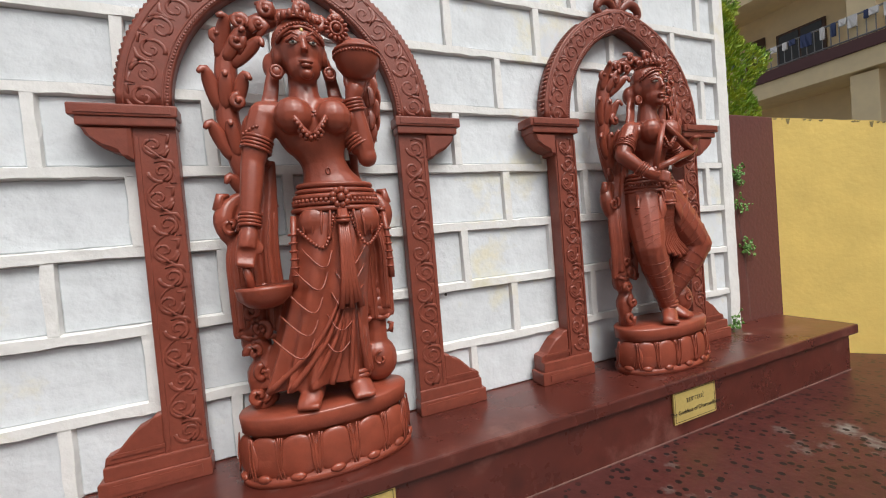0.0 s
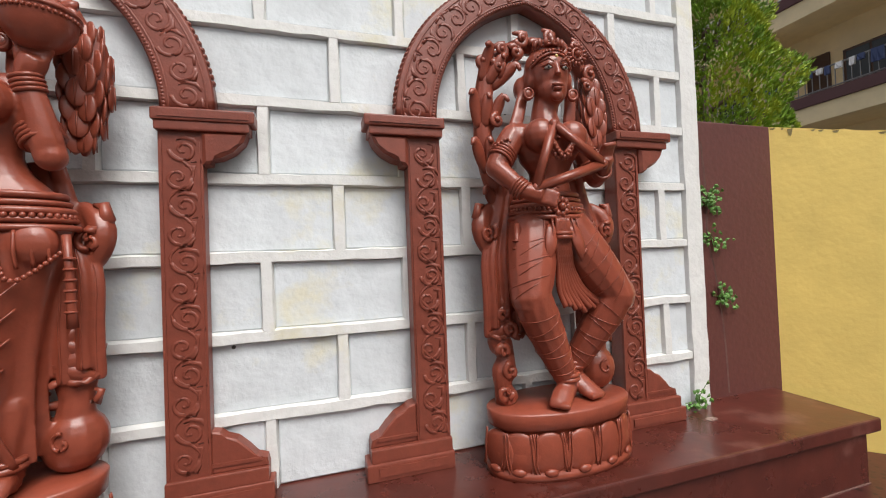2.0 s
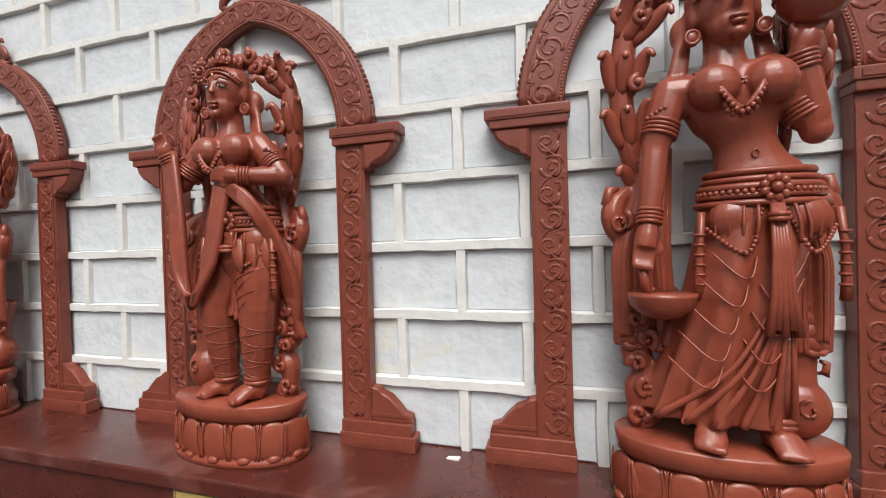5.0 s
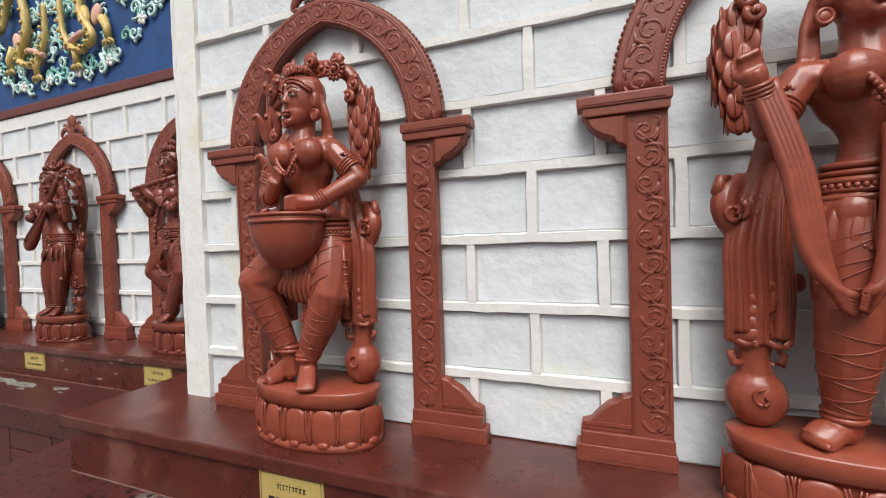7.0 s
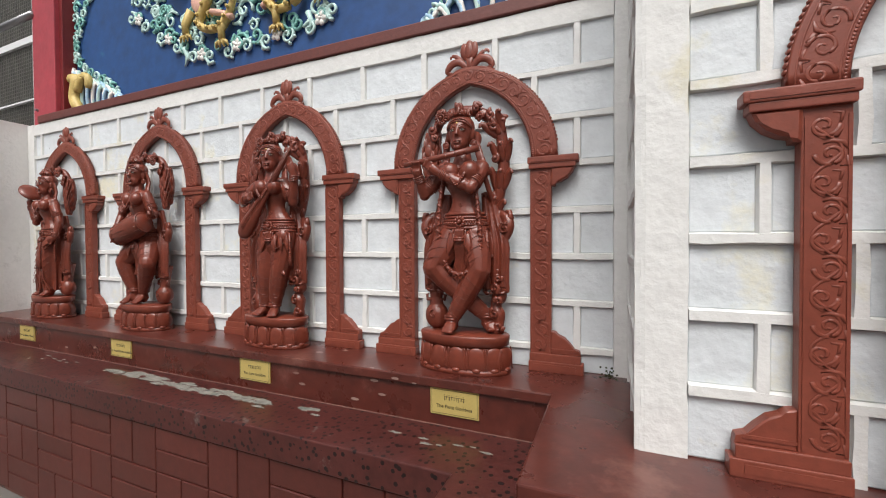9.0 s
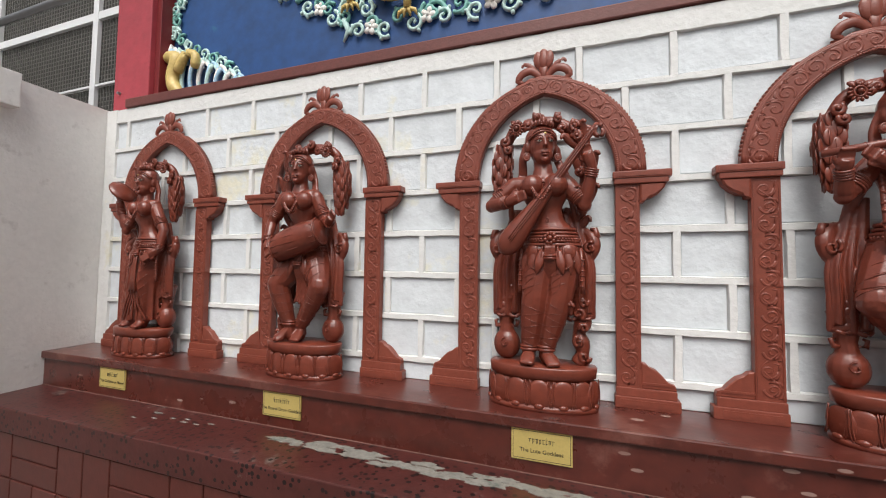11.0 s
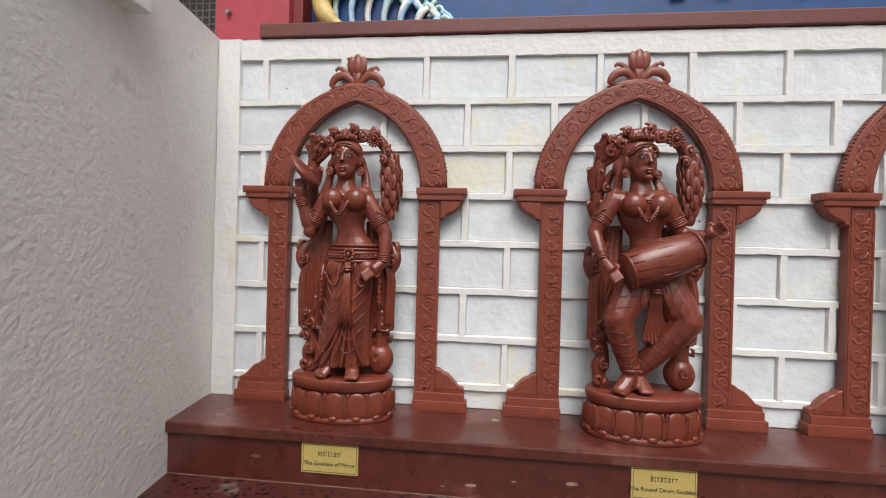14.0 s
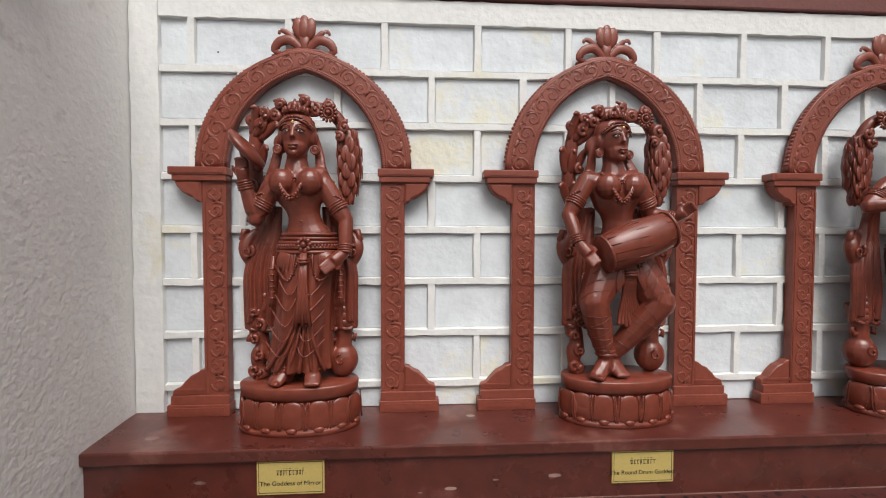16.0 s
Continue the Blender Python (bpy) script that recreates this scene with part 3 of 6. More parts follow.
    for i in range(2, n - 2):
        (ox, oz), (ix, iz) = outer[i], inner[i]
        (px, pz) = outer[i + 1]
        ang = math.atan2(pz - oz, px - ox)
        if i < n * 0.36 or i > n * 0.64:
            for f in (0.25, 0.75):
                x, z = ox + (px - ox) * f, oz + (pz - oz) * f
                ropes[0 if x < 0 else 1].ball((x, -0.036, z), (0.0085, 0.026, 0.0065), (0, -math.degrees(ang) + 25, 0), 6, 5)
    path_i = [(inner[i][0] + (outer[i][0] - inner[i][0]) * 0.085, inner[i][1] + (outer[i][1] - inner[i][1]) * 0.085) for i in range(n)]
    for i in range(n - 1):
        for f in (0.0, 0.33, 0.66):
            beads.ball((path_i[i][0] + (path_i[i + 1][0] - path_i[i][0]) * f, -0.063, path_i[i][1] + (path_i[i + 1][1] - path_i[i][1]) * f), 0.0042, seg=6, rings=4)
    for q in (0.17, 0.86):
        line = [(inner[i][0] + (outer[i][0] - inner[i][0]) * q, -0.063, inner[i][1] + (outer[i][1] - inner[i][1]) * q) for i in range(n)]
        beads.tube(line, 0.0028, 5)
    for rope in ropes:
        part("rope_moulding", rope, FRAME, ring, smooth=True)
    part("bead_moulding", beads, FRAME, ring, smooth=True)
    carving = Geo()
    m = 19
    for i in range(m):
        f = (i + 0.6) / m * (n - 1)
        k = int(f)
        q = f - k
        o0, o1, i0, i1 = outer[k], outer[min(k + 1, n - 1)], inner[k], inner[min(k + 1, n - 1)]
        ox, oz = o0[0] + (o1[0] - o0[0]) * q, o0[1] + (o1[1] - o0[1]) * q
        ix, iz = i0[0] + (i1[0] - i0[0]) * q, i0[1] + (i1[1] - i0[1]) * q
        cells.append((0.5 * (ox + ix), 0.5 * (oz + iz), math.atan2(oz - iz, ox - ix) - math.pi / 2 + math.pi))
    for i, c in enumerate(cells):
        size = 0.030 if abs(c[0]) > 0.16 else 0.024
        vine(carving, [c], size, -0.0625, 0.0056, 1 if i % 2 else -1)
    part("carved_scrollwork", carving, FRAME, ring, smooth=True)
    fin = Geo()
    zc = 1.362
    fin.tube([(-0.118, -0.03, zc - 0.010), (-0.06, -0.032, zc + 0.006), (0, -0.033, zc + 0.012), (0.06, -0.032, zc + 0.006), (0.118, -0.03, zc - 0.010)], [(0.010, 0.024)] * 5, 8)
    for s in (-1, 1):
        leaf = curve([(s * 0.012, -0.034, zc + 0.018), (s * 0.050, -0.040, zc + 0.052), (s * 0.092, -0.040, zc + 0.044), (s * 0.110, -0.038, zc + 0.014), (s * 0.088, -0.040, zc + 0.004)], 12)
        fin.tube(leaf, [(0.012, 0.012), (0.015, 0.014), (0.018, 0.016), (0.021, 0.018), (0.022, 0.018), (0.022, 0.018), (0.021, 0.018), (0.019, 0.017), (0.017, 0.016), (0.015, 0.014), (0.012, 0.012), (0.009, 0.009), (0.006, 0.006)], 10, ref=(0, 1, 0))
        fin.tube([(p[0], p[1] - 0.014, p[2] + 0.006) for p in leaf[2:11]], 0.0035, 5)
        fin.tube(curve([(s * 0.030, -0.034, zc + 0.046), (s * 0.060, -0.036, zc + 0.078), (s * 0.086, -0.036, zc + 0.088), (s * 0.094, -0.036, zc + 0.074)], 9), [0.010, 0.011, 0.011, 0.010, 0.010, 0.009, 0.008, 0.007, 0.006, 0.005], 7)
        fin.ball((s * 0.021, -0.036, zc + 0.096), (0.022, 0.021, 0.042), (0, s * 9, 0), 12, 8)
        fin.tube([(s * 0.034, -0.040, zc + 0.070), (s * 0.040, -0.044, zc + 0.098), (s * 0.028, -0.042, zc + 0.136)], [0.004, 0.005, 0.002], 6)
    fin.ball((0, -0.044, zc + 0.094), (0.022, 0.022, 0.040), (0, 0, 0), 12, 8)
    fin.ball((0, -0.034, zc + 0.122), (0.019, 0.019, 0.026), (0, 0, 0), 10, 8)
    fin.tube([(0, -0.034, zc + 0.004), (0, -0.036, zc + 0.040), (0, -0.034, zc + 0.062)], [0.022, 0.013, 0.022], 12)
    part("lotus_finial", fin, FRAME, top, "carved lotus-bud finial", smooth=True)
    tagged(top, "carved red-oxide arch frame with scrollwork piers and lotus finial", "arch frame", "arch frames along the walls")
    return top


first_arch = arch_frame()
first_arch.matrix_world = pose(ARCH_A[0], YA, LEDGE) @ Matrix.Diagonal((1, 0.7, 0.99, 1))
for x in ARCH_A[1:]:
    copy_thing(first_arch, pose(x, YA, LEDGE) @ Matrix.Diagonal((1, 0.7, 0.99, 1)))
for x in ARCH_B:
    copy_thing(first_arch, pose(x, YB, LEDGE) @ Matrix.Diagonal((1, 0.7, 1.01, 1)))


# ---- statues ----
def lerp(a, b, f):
    return tuple(p + (q - p) * f for p, q in zip(a, b))


def limb(g, pts, radii, sides=10, steps=5):
    """A limb through joints, with rounded joints; radii at the joints."""
    line, rr = [], []
    for i in range(len(pts) - 1):
        for k in range(steps):
            f = k / steps
            line.append(lerp(pts[i], pts[i + 1], f))
            swell = 1 + 0.10 * math.sin(math.pi * f)
            rr.append((radii[i] + (radii[i + 1] - radii[i]) * f) * swell)
    line.append(pts[-1])
    rr.append(radii[-1])
    g.tube(line, rr, sides)
    for p, r in zip(pts, radii):
        g.ball(p, r * 1.0, seg=10, rings=6)


def beads_along(g, pts, r, gap):
    carry = 0.0
    for a, b in zip(pts[:-1], pts[1:]):
        d = math.dist(a, b)
        while carry < d:
            g.ball(lerp(a, b, carry / d), r, seg=6, rings=4)
            carry += gap
        carry -= d


def band(g, c, direction, r, thick=0.005, count=2, gap=0.009, ry=None):
    """Rings round a limb, at c, square to the direction."""
    q = Vector(direction).to_track_quat("Z", "Y").to_euler()
    turn = tuple(math.degrees(a) for a in q)
    d = Vector(direction).normalized()
    for i in range(count):
        p = Vector(c) + d * ((i - (count - 1) / 2) * gap)
        g.ring(tuple(p), r, ry or r, thick, turn, 18, 6)


def foot(g, ankle, toe, r=0.027):
    a, t = Vector(ankle), Vector(toe)
    heel = a + (a - t).normalized() * 0.012
    heel.z = t.z
    mid = a.lerp(t, 0.55)
    mid.z = t.z + 0.014
    g.tube([tuple(heel), tuple(a.lerp(t, 0.25) - Vector((0, 0, 0.012))), tuple(mid), tuple(t)], [(0.024, 0.019), (0.028, 0.026), (0.031, 0.020), (0.030, 0.013)], 10)
    g.tube([tuple(a), tuple(heel + Vector((0, 0, 0.012)))], [r, r * 1.05], 10)
    side = (t - a).cross(Vector((0, 0, 1))).normalized()
    fwd = (t - heel).normalized()
    for k in range(5):
        p = t + side * ((k - 2) * 0.0105) + fwd * (0.006 - 0.002 * abs(k - 1))
        g.ball((p.x, p.y, t.z), (0.0085, 0.014, 0.009), (0, 0, 0), 8, 6)


def palm(g, wrist, hand, curl=0.5, spread=(0, 0, 1)):
    w, h = Vector(wrist), Vector(hand)
    d = (h - w).normalized()
    s = d.cross(Vector((0, 1, 0)))
    s = s.normalized() if s.length > 0.1 else Vector((1, 0, 0))
    g.tube([tuple(w), tuple(w.lerp(h, 0.5)), tuple(h)], [0.020, 0.025, 0.024], 8)
    for k in range(4):
        b = h + s * ((k - 1.5) * 0.010)
        m = b + d * 0.026
        e = m + d * (0.024 * (1 - curl)) + Vector((0, -0.018 * curl, -0.010 * curl))
        g.tube([tuple(b), tuple(m), tuple(e)], [0.0095, 0.0088, 0.007], 6)
    th = w.lerp(h, 0.6) + s * 0.02
    g.tube([tuple(th), tuple(th + d * 0.015 + s * 0.012), tuple(th + d * 0.03 + s * 0.012)], [0.008, 0.007, 0.005], 6)


def pedestal(body, detail):
    """An oval lotus plinth with a top slab, its flat back at the wall."""
    def oval(rx, ry, n=40):
        pts = []
        for k in range(n):
            a = 2 * math.pi * k / n
            pts.append((rx * math.cos(a), -0.125 + ry * (abs(math.sin(a)) ** 0.9) * (1 if math.sin(a) > 0 else -1)))
        return pts
    layers = [(0.0, 0.225, 0.124), (0.018, 0.226, 0.125), (0.022, 0.212, 0.112), (0.035, 0.220, 0.119), (0.065, 0.222, 0.121), (0.092, 0.208, 0.108), (0.104, 0.198, 0.10),
              (0.118, 0.204, 0.104), (0.124, 0.217, 0.117), (0.160, 0.221, 0.120), (0.165, 0.217, 0.116)]
    verts, faces = [], []
    n = 40
    for z, rx, ry in layers:
        verts += [(x, y, z) for x, y in oval(rx, ry)]
    for i in range(len(layers) - 1):
        for k in range(n):
            j = (k + 1) % n
            faces.append((i * n + k, i * n + j, (i + 1) * n + j, (i + 1) * n + k))
    faces += [tuple(range(n))[::-1], tuple(range((len(layers) - 1) * n, len(layers) * n))]
    detail.add(verts, faces)
    m = 7
    for k in range(m):
        a = math.pi + math.pi * (k + 0.5) / m
        ca, sa = math.cos(a), math.sin(a)
        x, y = 0.210 * ca, -0.125 + 0.110 * sa
        nx, ny = ca / 0.210, sa / 0.110
        q = math.hypot(nx, ny)
        ang = math.degrees(math.atan2(ny / q, nx / q))
        detail.ball((x, y, 0.064), (0.013, 0.053, 0.054), (0, 0, ang), 14, 10)
        for half, lift in ((0.050, 0.007), (0.042, 0.0115)):
            for sgn in (-1, 1):
                edge = [pose(x, y, 0.066, 0, 0, ang) @ Vector((lift * (1 - 0.35 * abs(f)), sgn * half * (0.86 + 0.22 * max(0.0, -f) ** 2 - 0.10 * max(0.0, f) ** 2), 0.050 * f)) for f in (1.0, 0.7, 0.35, 0.0, -0.35, -0.65, -0.95)]
                detail.tube([tuple(p) for p in edge], 0.0021, 5)
        detail.ball(tuple(pose(x, y, 0.022, 0, 0, ang) @ Vector((0.014, 0.0, 0.0))), (0.008, 0.020, 0.010), (0, 0, ang), 8, 6)


def curl(d, x, y, z, r, start, sign, thick):
    """A leaf tip that rolls up into a scroll, seen from the front."""
    pts = spiral(x, z, r, start, 1.25, 16, sign, 0.15)
    d.tube([(a, y - 0.010 * k / 16, b) for k, (a, b) in enumerate(pts)], [(thick * (1 - 0.45 * k / 16), thick * 1.3 * (1 - 0.4 * k / 16)) for k in range(17)], 7, ref=(0, 1, 0))
    d.ball((x, y - 0.012, z), thick * 0.9, seg=7, rings=5)


def rosette(d, x, y, z, r):
    """An open flower with a ring of small petals round a button."""
    for k in range(14):
        a = 2 * math.pi * k / 14
        d.ball((x + r * math.cos(a), y, z + r * math.sin(a)), (r * 0.34, 0.008, r * 0.20), (0, -math.degrees(a), 0), 7, 5)
    d.ring((x, y - 0.003, z), r * 0.62, r * 0.62, r * 0.16, (90, 0, 0), 16, 5)
    d.ball((x, y - 0.006, z), (r * 0.36, 0.012, r * 0.36), seg=10, rings=6)


def canopy(g, d, side, seed, head):
    """A flowering branch over the head: a sheathed trunk on one side, curled leaves on top, a bunch of scale leaves hanging on the other."""
    rnd = random.Random(seed)
    hx, hz = head[0], head[2]
    t = -side
    trunk = curve([(t * 0.10, -0.05, 0.66), (t * 0.150, -0.06, 0.76), (t * 0.180, -0.065, 0.88), (t * 0.178, -0.07, 0.99), (t * 0.160, -0.075, 1.08), (t * 0.105 + hx * 0.3, -0.085, hz + 0.085),
                   (t * 0.04 + hx * 0.4, -0.09, hz + 0.112), (side * 0.05 + hx * 0.3, -0.09, hz + 0.116), (side * 0.13, -0.082, hz + 0.090), (side * 0.172, -0.07, hz + 0.02)], 54)
    m = len(trunk)
    g.tube(trunk, [(0.030 - 0.008 * abs(k / m - 0.15)) for k in range(m)], 10)
    for q in (0.04, 0.15, 0.27, 0.39):
        k = int(q * m)
        p, e = Vector(trunk[k]), Vector(trunk[min(k + 7, m - 1)])
        along = (e - p).normalized()
        across = Vector((along.z, 0, -along.x))
        for s in (-1, 0, 1):
            base_p = p + across * (0.016 * s) + Vector((0, -0.018 + 0.006 * abs(s), 0))
            mid_p = p + along * 0.055 + across * (0.034 * s) + Vector((0, -0.030 + 0.008 * abs(s), 0))
            tip = p + along * 0.088 + across * (0.046 * s) + Vector((0, -0.036, 0))
            back = p + along * 0.078 + across * (0.060 * s) + Vector((0, -0.046, -0.004))
            d.tube(curve([tuple(base_p), tuple(mid_p), tuple(tip), tuple(back)], 9), [(0.010, 0.012), (0.011, 0.016), (0.011, 0.018), (0.011, 0.018), (0.010, 0.017), (0.009, 0.014), (0.008, 0.011), (0.007, 0.009), (0.006, 0.007), (0.004, 0.005)], 8, ref=(0, 1, 0))
    for k in range(int(m * 0.46), int(m * 0.90), 3):
        p = Vector(trunk[k])
        along = (Vector(trunk[k + 1]) - Vector(trunk[k - 1])).normalized()
        out = Vector((-along.z, 0, along.x))
        if out.z < 0:
            out = -out
        up = 1 if (k // 3) % 2 else -1
        c = p + out * (0.013 * up) + Vector((0, -0.030, 0))
        curl(d, c.x, c.y, c.z, rnd.uniform(0.017, 0.022), rnd.uniform(0, 6.28), up, 0.0082)
        tip = p + out * (0.036 * up) + along * (0.020 * t)
        d.tube(curve([tuple(p + Vector((0, -0.018, 0))), tuple(p + out * (0.022 * up) + along * 0.012 + Vector((0, -0.034, 0))), tuple(tip + Vector((0, -0.028, 0)))], 6), [(0.010, 0.014), (0.011, 0.017), (0.010, 0.016), (0.009, 0.013), (0.007, 0.010), (0.006, 0.007), (0.004, 0.004)], 8, ref=(0, 1, 0))
    rosette(d, side * 0.112 + hx * 0.2, -0.128, hz + 0.090, 0.027)
    curl(d, side * 0.168, -0.105, hz + 0.045, 0.022, 1.0, side, 0.009)
    curl(d, side * 0.150, -0.110, hz + 0.008, 0.018, 2.4, -side, 0.008)
    curl(d, t * 0.185, -0.09, 1.10, 0.020, 0.4, t, 0.009)
    curl(d, t * 0.150, -0.10, 0.935, 0.018, 1.4, -t, 0.008)
    # hanging bunch of overlapping leaves
    top, low = hz + 0.035, hz - 0.215
    bx = lambda f: side * (0.172 + 0.012 * math.sin(math.pi * f))
    wide = lambda f: 0.046 * math.sin(math.pi * (0.22 + 0.70 * f)) ** 0.8
    line = [(bx(f), -0.068, top + (low - top) * f) for f in (0, 0.15, 0.3, 0.45, 0.6, 0.75, 0.9, 1.0)]
    g.tube(line, [(wide(f), wide(f) * 0.85) for f in (0, 0.15, 0.3, 0.45, 0.6, 0.75, 0.9, 1.0)], 12)
    rows = 8
    for r in range(rows):
        f = (r + 0.4) / rows
        z = top + (low - top) * f
        for k in range(4):
            a = math.pi * (0.02 + 0.96 * (k + (0.5 if r % 2 else 0.0)) / 3.5)
            if a > math.pi:
                continue
            w = wide(f) * 0.95
            d.ball((bx(f) + w * math.cos(a), -0.068 - w * 0.85 * math.sin(a), z - 0.008), (0.0205, 0.0050, 0.031), (-3, 0, math.degrees(a) - 90), 10, 7)
            d.tube([(bx(f) + (w + 0.005) * math.cos(a), -0.068 - (w * 0.85 + 0.005) * math.sin(a), z + 0.016), (bx(f) + (w + 0.0065) * math.cos(a), -0.068 - (w * 0.85 + 0.0065) * math.sin(a), z - 0.034)], [0.0022, 0.0012], 4)
    g.ball((bx(1), -0.066, low + 0.002), (0.013, 0.013, 0.026), seg=8, rings=6)


def side_props(g, d, side):
    """A pot with a bird-like spout on one side, a scrolled post on the other, and cloth ends beside the hips."""
    x = side * 0.155
    g.ball((x, -0.09, 0.225), (0.060, 0.056, 0.064), seg=14, rings=10)
    g.tube([(x, -0.09, 0.265), (x + side * 0.004, -0.088, 0.31), (x, -0.085, 0.36), (x + side * 0.012, -0.08, 0.42)], [0.036, 0.032, 0.042, 0.044], 10)
    d.ring((x, -0.09, 0.275), 0.027, 0.027, 0.006)
    d.tube([(x - 0.0 + a, -0.149 + abs(a) * 0.4, 0.235 + b) for a, b in spiral(0, 0, 0.022, math.pi / 2, 0.9, 14)], 0.004, 5)
    for s in (-1, 1):
        d.tube([(x + s * 0.022, -0.10, 0.30), (x + s * 0.045, -0.105, 0.30), (x + s * 0.05, -0.10, 0.32), (x + s * 0.038, -0.1, 0.325)], [0.010, 0.010, 0.008, 0.004], 6)
    t = -side
    post = curve([(t * 0.15, -0.10, 0.165), (t * 0.165, -0.10, 0.22), (t * 0.15, -0.095, 0.29), (t * 0.175, -0.09, 0.35), (t * 0.165, -0.085, 0.42)], 20)
    g.tube(post, [0.031 + 0.005 * math.sin(i * 1.1) for i in range(len(post))], 10)
    for i, (zc, r) in enumerate(((0.20, 0.024), (0.255, 0.022), (0.31, 0.020), (0.365, 0.024), (0.41, 0.018))):
        pts = spiral(t * (0.15 if i % 2 else 0.17), zc, r, i * 1.7, 1.2, 16, 1 if i % 2 else -1)
        d.tube([(a, -0.130 - 0.004 * (k / 16), b) for k, (a, b) in enumerate(pts)], [0.0105 - 0.0003 * k for k in range(17)], 6)
    arm = curve([(t * 0.165, -0.09, 0.40), (t * 0.135, -0.08, 0.45), (t * 0.07, -0.06, 0.455)], 8)
    g.tube(arm, 0.022, 8)
    limb2 = curve([(side * 0.155, -0.085, 0.40), (side * 0.125, -0.075, 0.46), (side * 0.06, -0.06, 0.47)], 8)
    g.tube(limb2, 0.022, 8)
    for s in (-1, 1):
        for k in range(7):
            off = k * 0.014
            deep = 0.016 * (k % 2)
            pts = curve([(s * (0.085 + off * 0.55), -0.080, 0.79), (s * (0.090 + off * 0.85), -0.082 - deep * 0.5, 0.68), (s * (0.098 + off * 1.25), -0.100 - deep, 0.56), (s * (0.095 + off * 1.30), -0.106 - deep, 0.45), (s * (0.100 + off * 1.22), -0.100 - deep * 1.3, 0.345 + 0.012 * (k % 3))], 20)
            g.tube(pts, [(0.010 + 0.004 * i / 20, 0.013) for i in range(len(pts))], 8)
            d.tube([(x, y - 0.0125, z) for x, y, z in pts[6:]], 0.0022, 4)
        fold = [(s * 0.118, -0.118, 0.470), (s * 0.182, -0.112, 0.452), (s * 0.128, -0.124, 0.424), (s * 0.196, -0.114, 0.404), (s * 0.138, -0.126, 0.376), (s * 0.200, -0.114, 0.352)]
        for p, q in zip(fold[:-1], fold[1:]):
            d.tube([p, lerp(p, q, 0.5), q], [(0.007, 0.010), (0.009, 0.017), (0.007, 0.010)], 8, ref=(0, 1, 0))
        hem = curve([(s * 0.096, -0.112, 0.352), (s * 0.120, -0.126, 0.340), (s * 0.148, -0.118, 0.352), (s * 0.176, -0.126, 0.342), (s * 0.204, -0.108, 0.356)], 12)
        d.tube(hem, 0.008, 7)
        g.tube(curve([(s * 0.165, -0.07, 0.70), (s * 0.20, -0.085, 0.672), (s * 0.212, -0.095, 0.635), (s * 0.195, -0.09, 0.59), (s * 0.165, -0.08, 0.575)], 12), [0.016, 0.019, 0.022, 0.025, 0.026, 0.027, 0.027, 0.026, 0.024, 0.022, 0.020, 0.018, 0.016], 8)
        d.tube([(s * 0.200, -0.085, 0.655), (s * 0.222, -0.095, 0.675), (s * 0.216, -0.095, 0.70), (s * 0.196, -0.09, 0.702)], [0.016, 0.016, 0.012, 0.005], 8)
        d.tube([(a, -0.118, b) for a, b in spiral(s * 0.196, 0.625, 0.027, 1.0, 1.3, 14, s)], [0.0085 - 0.0003 * k for k in range(15)], 6)


